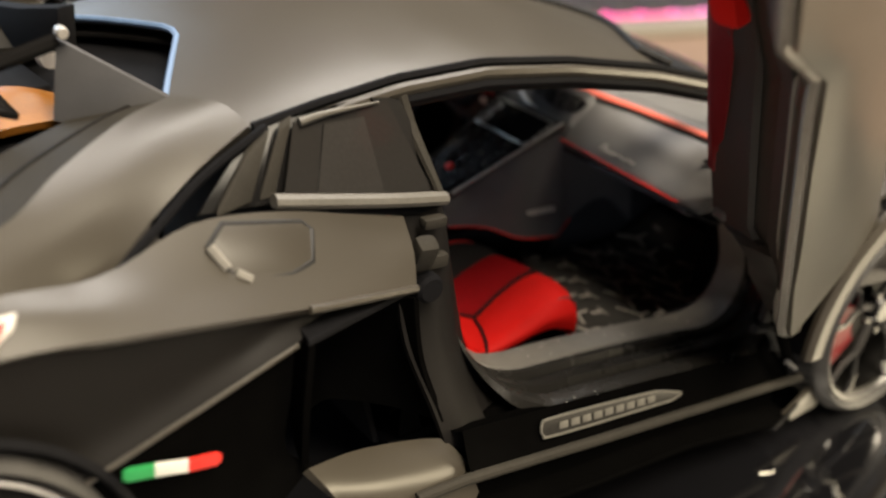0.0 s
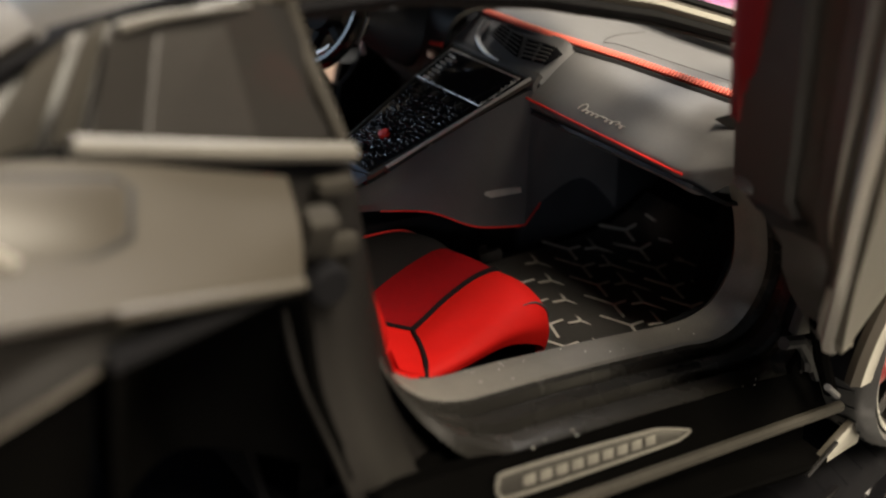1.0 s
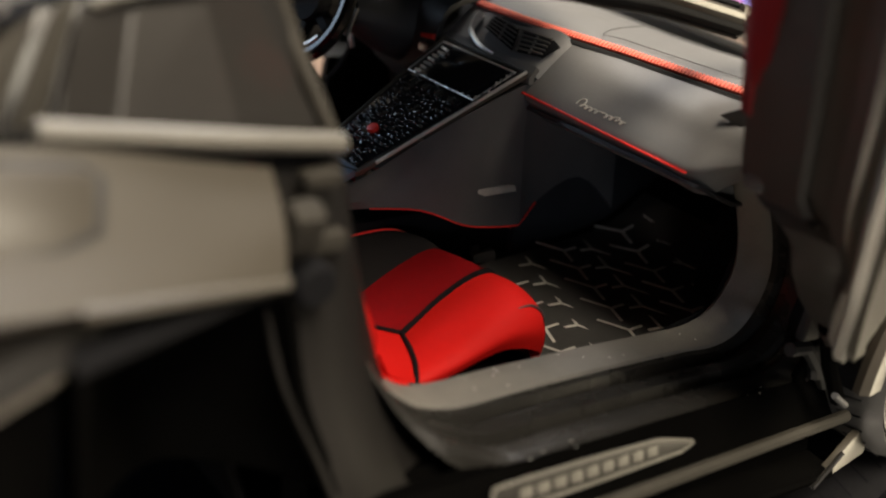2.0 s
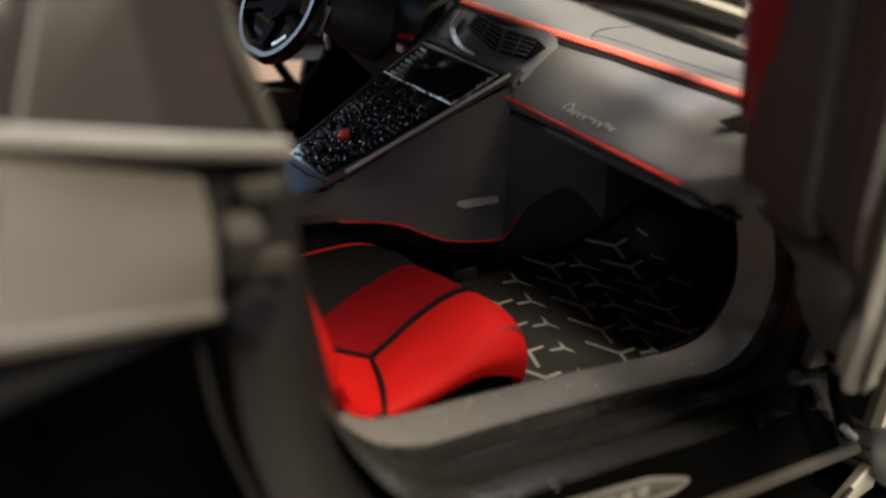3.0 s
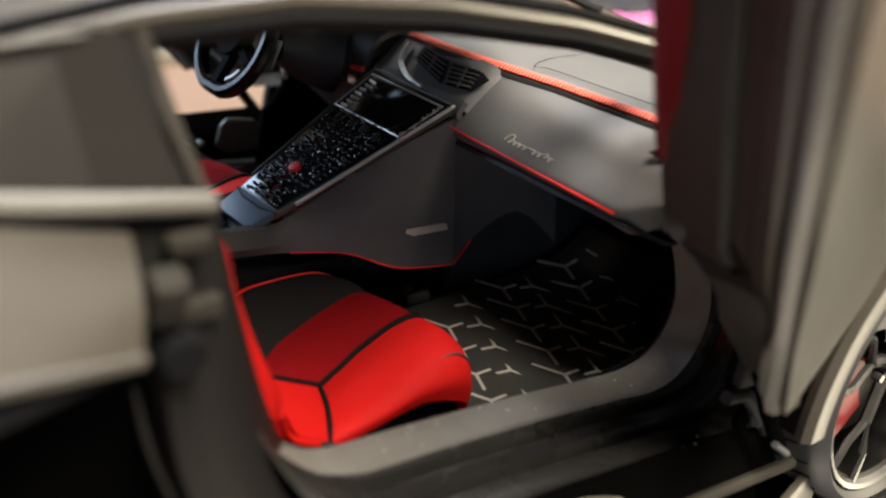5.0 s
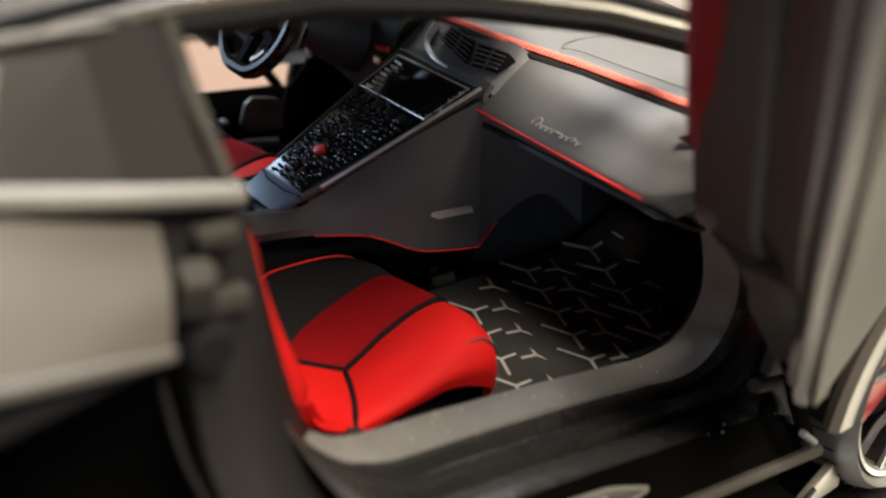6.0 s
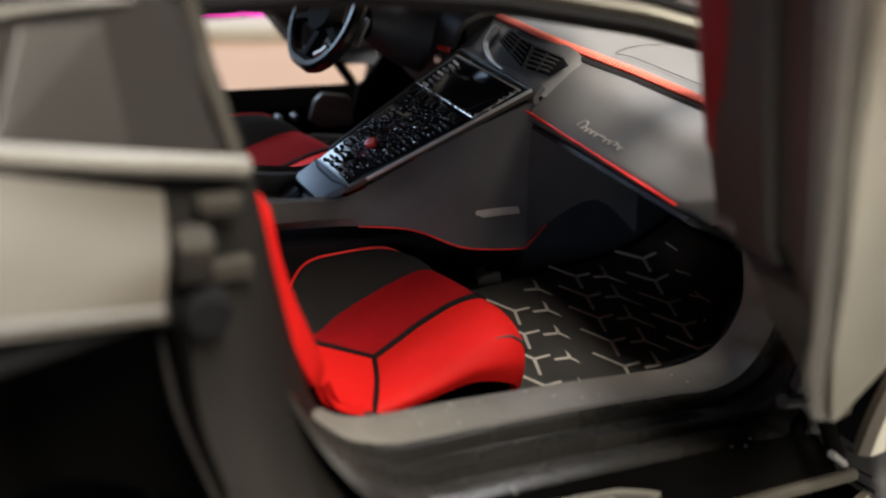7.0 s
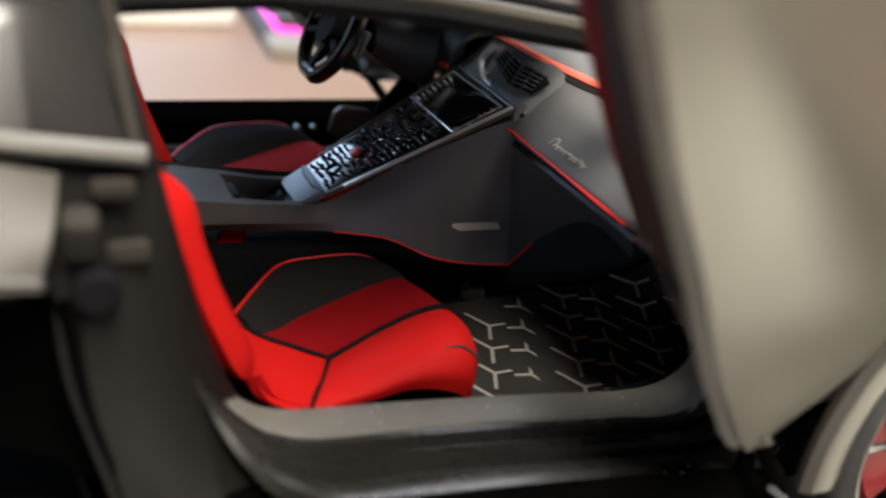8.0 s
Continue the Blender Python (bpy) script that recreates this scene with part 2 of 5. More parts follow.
def slab(poly, off, bev=0.0):
    """A flat piece: a polygon in space, drawn out by off."""
    bm = bmesh.new()
    f = bm.faces.new([bm.verts.new(p) for p in poly])
    r = bmesh.ops.extrude_face_region(bm, geom=[f])
    bmesh.ops.translate(bm, vec=off, verts=[v for v in r["geom"] if isinstance(v, bmesh.types.BMVert)])
    if bev:
        bmesh.ops.bevel(bm, geom=bm.edges[:], offset=bev, segments=2, profile=0.6, affect="EDGES")
    return bm


def lathe(prof, n=48, axis="Y", centre=(0, 0, 0), a0=0.0, a1=360.0):
    """Turns a line of (radius, along) round the axis."""
    bm = bmesh.new()
    full = abs(a1 - a0) >= 360
    rings = []
    for k in range(n if full else n + 1):
        a = radians(a0 + (a1 - a0) * k / n)
        rings.append([bm.verts.new(Vector((r * math.cos(a), h, r * math.sin(a))) + Vector(centre)) for r, h in prof])
    for k in range(n):
        A, B = rings[k], rings[(k + 1) % len(rings)]
        for j in range(len(prof) - 1):
            try:
                bm.faces.new((A[j], A[j + 1], B[j + 1], B[j]))
            except ValueError:
                pass
    return bm


def join(*bms):
    out = bmesh.new()
    for b in bms:
        me = bpy.data.meshes.new("tmp")
        b.to_mesh(me)
        b.free()
        out.from_mesh(me)
        bpy.data.meshes.remove(me)
    return out


def mirror_y(bm):
    bmesh.ops.scale(bm, vec=(1, -1, 1), verts=bm.verts)
    return bm


def lerp(table, x):
    """Value at x of a table of (x, value)."""
    return float(np.interp(x, [a for a, b in table], [b for a, b in table]))

# ---- the room: desk, base, walls ----


def structure(name, bm, material, label):
    return tagged(part(name, bm, material, None, label), kind="structure")


# Unseen room shell; its tones are chosen to shape bounce and reflections.
structure("floor", box((0, 0, -782), (3600, 3600, 40)), FLOORMAT, "brown wooden floor of a small warm-lit room")
structure("ceiling", box((0, 0, 1730), (3600, 3600, 40)), PLASTER, "warm grey plaster ceiling of the room")
structure("wall_north", box((0, 1820, 480), (3600, 40, 2480)), PLASTER, "warm grey plaster wall behind the desk")
structure("wall_south", box((0, -1820, 480), (3600, 40, 2480)), WALLDARK, "unseen dark wall that keeps bounce light low")
structure("wall_east", box((1820, 0, 480), (40, 3600, 2480)), COOLWALL, "unseen blue-grey wall added for a cool reflection in the door")
structure("wall_west", box((-1820, 0, 480), (40, 3600, 2480)), WALLDARK, "unseen dark wall beside the desk that keeps bounce light low")

desk = tagged(new("desk"), "peach-toned desk carrying the display base and keyboard", "desk")
desk.location = (0, 0, -0.76)
for nm, bm in [("desk_top", box((0, 60, -27), (1500, 800, 30), 4))] + [("leg", box((x, y, -401), (50, 50, 718), 3)) for x in (-700, 700) for y in (-300, 420)]:
    ob = part(nm, bm, DESK, desk)
    ob.location = (0, 0, 0.76)

base = tagged(new("display_base"), "glossy black display base under the model car", "display base")
base.location = (-0.060, -0.020, -0.012)
part("plinth", box((0, 0, 7.0), (366, 236, 14.0), 0.8), GLOSS, base, "black plinth of the base")
part("top_plate", box((0, 0, 16.0), (370, 240, 4.0), 1.2), BASE, base, "mirror-glossy black top plate")

# ---- the model car ----
car = tagged(new("model_car"), "satin black diecast sports car model with both doors raised", "model car")

SEAM = [(-125, 61.8), (-119.6, 63.0), (-109.5, 65.3), (-98.6, 67.3), (-85.5, 68.2), (-70.5, 67.2), (-53.1, 64.7), (-38.2, 61.4), (-28, 58.6)]


def seam_z(x):
    return lerp(SEAM, x)


def nose_x(y):
    """Front edge of the roof, where the windscreen starts."""
    return lerp([(0, -36.5), (7, -39), (14, -44), (21, -48.5), (26, -50.5), (27.6, -49), (29, -43)], abs(y))


# roof: crowned sheet whose rear edge runs in a shallow vee
def roof_rows():
    rows = []
    for k in range(25):
        u = -1 + 2 * k / 24
        y = 29.0 * u
        tail = lerp([(-29, -120), (-25.5, -127), (-13, -120.4), (-1.5, -114.2), (1.5, -114.2), (13, -119.4), (25.5, -126), (29, -120)], y)
        nose = nose_x(y)
        row = []
        for j in range(25):
            x = tail + (nose - tail) * j / 24
            z = seam_z(x) + 1.9 * (1 - u * u) - 0.7 * abs(u) ** 8
            row.append((x, y, z))
        rows.append(row)
    return rows


part("roof", net(roof_rows(), 1.0, 1), PAINT, car, "satin black roof skin with a crowned middle")
liner = [[(x, y * 0.97, z - 2.2) for x, y, z in r] for r in roof_rows()[1:-1]]
part("headliner", net(liner, 0.5, 1), SUEDE, car, "black roof lining")
# edge along the roof's tail, blue rim light put into its colour
tail_line = [r[0] for r in roof_rows()][2:-2]
part("roof_tail_trim", tube([(x - 0.3, y, z - 0.2) for x, y, z in tail_line], 0.45, 6), BLUETRIM, car, "trim on the roof's rear edge, blue rim light in its colour")


# heights along the sill: upper outer edge, lower edge, skirt
SILL_TOP = [(-98, 28.0), (-85, 27.0), (-62.6, 25.1), (-43, 23.3), (-24, 21.4)]
SILL_LOW = [(-99, 22.7), (-77, 20.8), (-25, 16.8)]
SILL_SKIRT = [(-97, 16.4), (-77, 15.2), (-58, 14.7), (-40, 12.0), (-24, 10.4)]


def side_y(s, bm):
    return bm if s > 0 else mirror_y(bm)


XS = [-118 + 80 * i / 40 for i in range(41)]
for s in (1, -1):
    f = lambda bm: side_y(s, bm)
    # cant rail over the door opening: groove, painted rail, seal, inner lip
    part("roof_groove_seal", f(tube([(x, -29.6, seam_z(x) - 0.35) for x in XS], 0.6, 6)), DARK, car, "black groove beside the roof skin")
    part("cant_rail", f(tube([(x, -30.5, seam_z(x) - 1.55) for x in XS], 0.85, 8)), PAINT, car, "satin black rail above the door opening")
    part("door_seal", f(tube([(x, -30.8, seam_z(x) - 2.85) for x in XS], 0.72, 6)), DARK, car, "black rubber door seal")
    part("inner_rail", f(tube([(x, -30.5, seam_z(x) - 3.65) for x in XS], 0.4, 6)), PILLAR, car, "dark inner lip of the door opening")
    part("rail_lining", f(net([[(x, -30.0, seam_z(x) - 3.0), (x, -29.0, seam_z(x) - 3.7), (x, -26.5, seam_z(x) - 2.9)] for x in XS], 0.5)), RUBBER, car)

    # shoulder blade from the roof's corner to the rear wing
    B = [
        [(-119.6, -31.8, 64.2), (-121, -27.5, 65.6), (-125, -23, 65.3)],
        [(-127, -35.0, 61.4), (-129.0, -31.0, 63.9), (-131.5, -26.5, 64.7)],
        [(-134, -38.5, 57.8), (-137.2, -36.2, 61.0), (-141.0, -33.2, 62.6)],
        [(-141, -42.0, 54.0), (-145.0, -41.0, 57.9), (-148.7, -39.4, 60.4)],
        [(-152, -46.0, 55.2), (-156.5, -44.8, 57.8), (-160.5, -42.8, 59.2)],
        [(-180, -49.0, 53.0), (-182, -46.0, 56.0), (-184.5, -43, 57.5)],
    ]
    DECK = [[(-124.5, -22.6, 64.6), (-125.0, -17.0, 63.0), (-126, -12.0, 61.6)], [(-131.3, -26.2, 64.0), (-132.0, -20.0, 62.2), (-133, -14.5, 60.8)], [(-140.8, -33.0, 61.9), (-142.0, -27.0, 61.0), (-143, -21.0, 60.2)], [(-148.4, -39.0, 59.7), (-150, -33.0, 59.6), (-152, -26.5, 59.4)], [(-160.2, -42.4, 58.5), (-162, -37.0, 58.6), (-165, -31.0, 58.4)], [(-184, -42.6, 56.8), (-184.5, -38.0, 56.8), (-185, -33.0, 56.6)]]
    part("rear_deck", f(net(fine_rows(DECK, 4, 4), 0.8, 1)), LOUVRE, car, "dark louvre panel beside the engine bay")
    part("deck_ridge", f(tube(cr([r[1] for r in DECK], 4), 0.3, 6)), PILLAR, car)
    part("shoulder_blade", f(net(fine_rows(B, 5, 5), 1.2, 1)), PAINT, car, "smooth satin black shoulder running down from the roof")
    part("blade_seal", f(tube(cr([(-117.5, -31.6, 63.6), (-126.6, -35.3, 60.6), (-133.6, -38.9, 57.0), (-140.6, -42.4, 53.2)], 6), 0.55, 6)), DARK, car)

    # window surround behind the door: two slats, ledge, tinted pane
    part("window_slat", f(slab([(-121.0, -34.0, 61.5), (-117.8, -33.0, 63.2), (-121.5, -36.5, 57.2), (-126.5, -38.2, 57.0)], (0.6, 1.0, 0.6), 0.15)), LOUVRE, car, "slanting painted slat beside the window")
    part("window_slat", f(slab([(-116.6, -33.0, 63.6), (-114.8, -32.6, 64.2), (-118.4, -36.0, 57.2), (-120.6, -36.5, 57.2)], (0.6, 1.0, 0.6), 0.15)), LOUVRE, car)
    part("window_surround", f(net(fine_rows([[(-128, -37.0, 57.0), (-112, -36.2, 56.0), (-97, -37.6, 53.6)], [(-119, -31.0, 63.0), (-108, -30.8, 65.0), (-98.5, -30.0, 65.0)]], 5, 5), 0.6, 1)), TRIM, car)
    pane = part("quarter_window", f(net(fine_rows([[(-118.0, -37.4, 57.3), (-107, -37.4, 56.0), (-97.6, -38.2, 54.6)], [(-114.5, -32.6, 64.2), (-106.5, -32.2, 65.0), (-101.6, -32.0, 65.2)]], 4, 4), 0.3, 1)), SMOKE, car, "dark tinted quarter window with soft reflections")
    part("window_patch", f(slab([(-114.0, -37.6, 56.6), (-105.0, -37.7, 56.0), (-105.6, -33.0, 63.9), (-111.0, -33.1, 63.7)], (0, -0.34, 0.2), 0.0)), PATCH, pane, "lighter part of the quarter window")
    # Pale bar stands in for the highlight under the roof rail.
    part("rail_highlight", f(tube(cr([(-114.0, -33.0, 64.3), (-111.0, -33.0, 64.9), (-107.4, -32.9, 65.2), (-103.0, -32.4, 65.3)], 4), lambda u: 0.55 - 0.45 * u, 8)), STRIP, car, "pale bar for the highlight under the roof rail")
    part("window_ledge", f(tube(cr([(-119.6, -38.0, 57.6), (-112, -38.6, 56.6), (-104, -39.2, 55.6), (-96.8, -39.0, 54.6)], 5), 0.85, 8, flat=1.3)), STRIP, car, "satin grey ledge under the quarter window")
    # Dark sheet closes the gap below the ledge and stands for its shade.
    part("ledge_shade_sheet", f(net([[(-121, -39.2, 56.6), (-121, -34.0, 55.0)], [(-111, -39.0, 55.4), (-111, -34.0, 54.0)], [(-100, -38.8, 54.0), (-100, -34.0, 52.5)], [(-95.5, -37.0, 53.4), (-95.5, -33.0, 52.0)]], 0.8, -1)), DARK, car, "dark sheet for the shade under the window ledge")

    # b-pillar and the door opening's rear edge
    P = [
        [(-103.5, -31.5, 65.6), (-100.5, -31.6, 65.2), (-98.2, -31.2, 64.0), (-98.6, -28.0, 64.0)],
        [(-101.0, -34.8, 59.5), (-98.6, -34.8, 59.3), (-96.6, -34.0, 58.6), (-97.4, -30.0, 58.6)],
        [(-103.5, -38.6, 53.0), (-99.0, -38.4, 52.6), (-95.0, -36.6, 52.0), (-96.0, -32.0, 52.0)],
        [(-104.0, -40.6, 46.0), (-99.0, -40.6, 45.6), (-93.3, -37.4, 44.6), (-94.5, -32.5, 44.6)],
        [(-103.5, -43.0, 38.0), (-98.0, -43.0, 37.0), (-90.8, -37.4, 36.0), (-92.5, -32.5, 36.0)],
        [(-101.0, -46.5, 30.0), (-95.5, -45.5, 29.0), (-87.8, -37.0, 29.0), (-89.5, -32.5, 29.0)],
        [(-98.5, -49.0, 22.0), (-93.0, -48.6, 21.0), (-85.0, -41.0, 25.0), (-84.5, -34.0, 25.5)],
    ]
    part("b_pillar", f(net(fine_rows(P, 5, 4), 0.8, -1)), PILLAR, car, "dark moulded pillar behind the door opening")
    part("pillar_edge", f(tube(cr([(-98.7, -30.6, 65.0), (-98.2, -32.2, 62.0), (-98.0, -34.6, 59.6), (-97.7, -37.2, 57.0), (-97.3, -39.0, 54.8)], 5), lambda u: 0.95 - 0.45 * u, 8)), LOUVRE, car, "rounded front edge of the pillar")
    part("latch", f(join(box((-102.0, -42.6, 49.8), (2.8, 2.6, 4.4), 0.9, (25, 0, -8)), box((-99.4, -40.6, 52.6), (3.4, 1.6, 1.4), 0.5))), LOUVRE, car, "worn dark door latch block")
    # Dark disc stands in for the shade inside the latch hole.
    part("latch_shade_disc", f(lathe([(0, -0.8), (1.5, -0.8), (1.9, -0.3), (1.9, 1.0), (0, 1.0)], 18, centre=(-101.0, -43.2, 45.2))), DARK, car)
    part("latch_lug", f(box((-98.2, -40.2, 47.0), (3.4, 1.6, 1.8), 0.5)), LOUVRE, car)

    # rear quarter panel with the filler cap
    Q = [
        [(-103.2, -39.6, 53.6), (-104.0, -43.4, 50.8), (-105.2, -46.2, 47.8)],
        [(-110.0, -39.4, 55.0), (-110.5, -43.6, 51.6), (-111.2, -47.4, 48.8)],
        [(-120.0, -39.2, 57.0), (-120.5, -44.0, 52.9), (-120.8, -48.6, 50.0)],
        [(-130.0, -39.8, 57.6), (-130.5, -44.8, 53.9), (-131.4, -49.4, 51.4)],
        [(-141.0, -43.2, 55.6), (-141.0, -46.6, 54.4), (-141.4, -49.9, 52.5)],
        [(-153.0, -45.4, 56.8), (-152.5, -47.8, 55.6), (-152.0, -50.2, 53.4)],
        [(-182.0, -49.0, 57.0), (-182.0, -50.6, 56.0), (-182.0, -52.0, 54.0)],
    ]
    part("quarter_panel", f(net(fine_rows(Q, 5, 5), 1.0, -1)), PAINT, car, "satin black shoulder panel above the side intake")
    part("quarter_lip", f(tube(cr([(-120.8, -48.6, 49.8), (-111.2, -47.4, 48.6), (-105.2, -46.2, 47.6)], 5), 0.5, 8)), PAINT, car, "rounded lower edge of the shoulder panel")
    part("quarter_panel_end", f(slab([(-103.2, -39.8, 53.4), (-105.2, -46.0, 47.9), (-104.6, -40, 47.0), (-103, -37, 50)], (-0.8, 0, 0), 0.1)), TRIM, car)

    # hexagonal filler cap, raised rim
    hexa = [(-129.3, -41.9, 55.4), (-128.1, -43.7, 53.5), (-125.9, -44.7, 52.2), (-120.8, -44.4, 51.8), (-117.9, -43.4, 52.3), (-116.6, -40.7, 54.6), (-117.5, -40.0, 55.3), (-126.9, -40.0, 56.8)]
    out = Vector((0.1, -0.62, 0.78))
    cap = slab([Vector(p) + out * 0.15 for p in hexa], out * 0.55, 0.2)
    if s > 0:
        fc = part("filler_cap", cap, PAINT, car, "hexagonal fuel filler flap")
        part("flap_rim", tube([Vector(p) + out * 0.35 for p in hexa] + [Vector(hexa[0]) + out * 0.35], 0.45, 6), RUBBER, fc)
        # Pale tubes draw the highlights on the flap's lower left corners.
        part("flap_glint", tube([Vector(hexa[0]) + out * 0.8, Vector(hexa[1]) + out * 0.8], 0.55, 6), LEDGE, fc)
        part("flap_glint", tube([Vector(hexa[1]).lerp(Vector(hexa[2]), 0.35) + out * 0.8, Vector(hexa[2]) + out * 0.8], 0.55, 6), LEDGE, fc)

    # lower quarter: dark flank under the shoulder, crease, and the piece below it
    L = [
        [(-105.4, -44.8, 47.0), (-105.4, -43.6, 46.8), (-105.4, -42.8, 46.2), (-105.4, -42.5, 45.4)],
        [(-114.0, -46.4, 47.8), (-115.0, -45.6, 47.2), (-116.0, -45.6, 46.6), (-116.0, -46.2, 46.2)],
        [(-121.0, -47.2, 48.6), (-121.6, -47.0, 48.2), (-122.4, -47.6, 47.4), (-122.6, -49.2, 46.6)],
        [(-133.0, -48.5, 50.8), (-133.4, -48.0, 47.2), (-133.2, -48.0, 44.6), (-132.6, -49.4, 42.5)],
        [(-148.0, -49.0, 52.6), (-148.0, -48.6, 46.0), (-148.0, -48.4, 40.4), (-148.0, -50.0, 36.7)],
        [(-182.0, -51.0, 53.6), (-182.0, -50.6, 44.0), (-182.0, -50.4, 36.0), (-182.0, -51.4, 25.0)],
    ]
    # Near-black colour puts the shade below the shoulder into the flank.
    part("rear_flank", f(net(fine_rows(L, 5, 5), 1.0, -1)), PILLAR, car, "rear flank under the shoulder, darkened for its shade")
    part("flank_crease", f(tube(cr([(-122.4, -49.4, 46.4), (-132.0, -49.6, 42.6), (-142.3, -49.8, 38.6), (-148.5, -50.2, 36.4), (-156, -50.8, 33.8)], 5), 0.3, 8, flat=0.8)), PAINT, car, "bright diagonal body crease")
    W = [
        [(-122.6, -49.0, 46.0), (-122.6, -48.8, 40.0), (-122.8, -48.6, 33.0), (-119.5, -49.0, 29.8)],
        [(-134.6, -49.4, 41.2), (-134.6, -49.6, 37.5), (-133.0, -50.2, 30.0), (-130.0, -51.6, 24.0)],
        [(-148.0, -50.0, 36.2), (-148.0, -50.4, 33.0), (-147.0, -51.0, 28.0), (-146.0, -52.6, 20.0)],
        [(-160.0, -51.0, 32.2), (-160.0, -51.4, 30.0), (-160.0, -52.0, 26.0), (-160.0, -53.0, 22.0)],
    ]
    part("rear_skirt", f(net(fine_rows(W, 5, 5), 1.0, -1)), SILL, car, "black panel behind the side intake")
    if s > 0:
        fl = [(-141.7, 38.2), (-139.0, 37.8), (-135.5, 37.1), (-132.4, 36.8)]
        for k, (m, nm) in enumerate(((GREEN, "green_band"), (WHITE, "white_band"), (REDP, "red_band"))):
            (xa, za), (xb, zb) = fl[k], fl[k + 1]
            poly = [(xa, za - 0.8), (xb, zb - 0.8), (xb, zb + 0.8), (xa, za + 0.8)]
            if k == 0:
                poly = [(xa, za - 0.8), (xb, zb - 0.8), (xb, zb + 0.8), (xa, za + 0.8), (xa - 0.5, za + 0.45), (xa - 0.5, za - 0.4)]
            if k == 2:
                poly = [(xa, za - 0.8), (xb, zb - 0.8), (xb + 0.5, zb - 0.4), (xb + 0.5, zb + 0.4), (xb, zb + 0.8), (xa, za + 0.8)]
            part(nm, slab([(px, -51.2, pz) for px, pz in poly], (0, -0.25, 0), 0.06), m, car, nm.replace("_", " ") + " of a small tricolour sticker")
        part("shoulder_sticker", slab([(-153.4, -48.0, 55.8), (-149.9, -47.7, 56.0), (-150.6, -48.6, 55.0), (-153.6, -49.9, 53.4)], (0, -0.4, 0.5), 0.05), WHITE, car, "white and red sticker on the shoulder")
        part("shoulder_sticker_band", slab([(-153.0, -48.6, 55.7), (-150.9, -48.4, 55.9), (-151.4, -49.0, 55.2), (-153.0, -49.9, 54.2)], (0, -0.3, 0.4), 0.05), REDP, car, "red band of the shoulder sticker")

    # side intake: dark duct and pale lower lip
    I = [
        [(-121.8, -50.5, 46.6), (-120.5, -44.0, 45.0), (-112.0, -37.0, 42.0), (-104.0, -40.5, 43.5), (-102.5, -43.2, 44.5)],
        [(-122.0, -50.5, 38.0), (-120.0, -43.0, 37.0), (-112.0, -35.0, 35.0), (-104.0, -38.5, 36.0), (-101.5, -44.5, 36.0)],
        [(-121.5, -50.0, 31.0), (-118.0, -42.0, 30.0), (-110.0, -36.0, 28.0), (-102.0, -40.0, 27.0), (-99.0, -47.0, 28.0)],
    ]
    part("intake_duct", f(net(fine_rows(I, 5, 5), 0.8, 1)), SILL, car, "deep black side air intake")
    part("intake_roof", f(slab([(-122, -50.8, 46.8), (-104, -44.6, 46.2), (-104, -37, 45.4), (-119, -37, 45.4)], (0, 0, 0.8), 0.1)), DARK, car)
    K = [
        [(-121.0, -50.6, 30.8), (-119.0, -52.8, 28.0), (-116.0, -53.4, 22.5)],
        [(-113.0, -47.6, 28.4), (-111.0, -52.0, 25.6), (-107.0, -53.2, 19.6)],
        [(-104.0, -46.6, 26.2), (-102.0, -51.2, 23.6), (-99.0, -53.0, 17.8)],
        [(-99.4, -47.4, 25.4), (-97.8, -50.4, 23.4), (-96.8, -52.6, 19.6)],
    ]
    part("intake_lip", f(net(fine_rows(K, 5, 5), 1.0, 1)), PAINT, car, "pale-lit lower lip of the side intake")

    # sill: stepped profile along the door opening
    depth = [(-41.2, 0.0), (-41.6, 1.1), (-42.4, 1.3), (-43.1, 0.2), (-44.6, 0.2), (-45.1, 1.2), (-46.0, 1.3), (-46.8, 0.1), (-48.6, 0.0)]
    rows = []
    for i in range(25):
        x = -98.5 + 66 * i / 24
        dz = lerp([(-97, 1.2), (-86, 1.0), (-66, 0.0), (-50, -1.4), (-43, -1.7), (-24, -1.9)], x)
        T, L, S = lerp(SILL_TOP, x), lerp(SILL_LOW, x), lerp(SILL_SKIRT, x)
        zt = 25.4 + dz
        zt -= 2.2
        dz -= 2.2
        row = [(x, -34.6, 22.0 + dz), (x, -36.0, 25.9 + dz), (x, -36.6, 26.3 + dz), (x, -40.4, 25.7 + dz)]
        row += [(x, y, zt + (T - 1.2 - zt) * (-41.2 - y) / 7.4 - d) for y, d in depth]
        row += [(x, -49.8, T - 0.3), (x, -50.6, T - 1.8), (x, -51.8, L + 1.3), (x, -52.8, L + 0.2), (x, -52.9, L - 0.7), (x, -51.6, L - 1.8), (x, -50.4, (L + S) / 2), (x, -50.8, S + 0.6), (x, -54.6, S + 0.2), (x, -54.9, S - 0.8), (x, -50.0, S - 1.8), (x, -36.0, 10.0)]
        rows.append(row)
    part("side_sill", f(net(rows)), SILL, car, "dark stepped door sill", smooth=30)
    # door frame: one moulding that runs along the sill and up both ends of the opening
    path = cr([(-94.5, 0, 41.0), (-92.6, 0, 36.5), (-90.6, 0, 32.6), (-87.5, 0, 29.2), (-83.0, 0, 27.3), (-72.0, 0, 26.6), (-58.0, 0, 25.5), (-46.5, 0, 24.4), (-41.6, 0, 24.3), (-38.2, 0, 25.3), (-36.0, 0, 27.8), (-35.2, 0, 31.4), (-36.8, 0, 36.4), (-39.6, 0, 41.5), (-42.4, 0, 46.0)], 5)

    def sweep(profile):
        rr = []
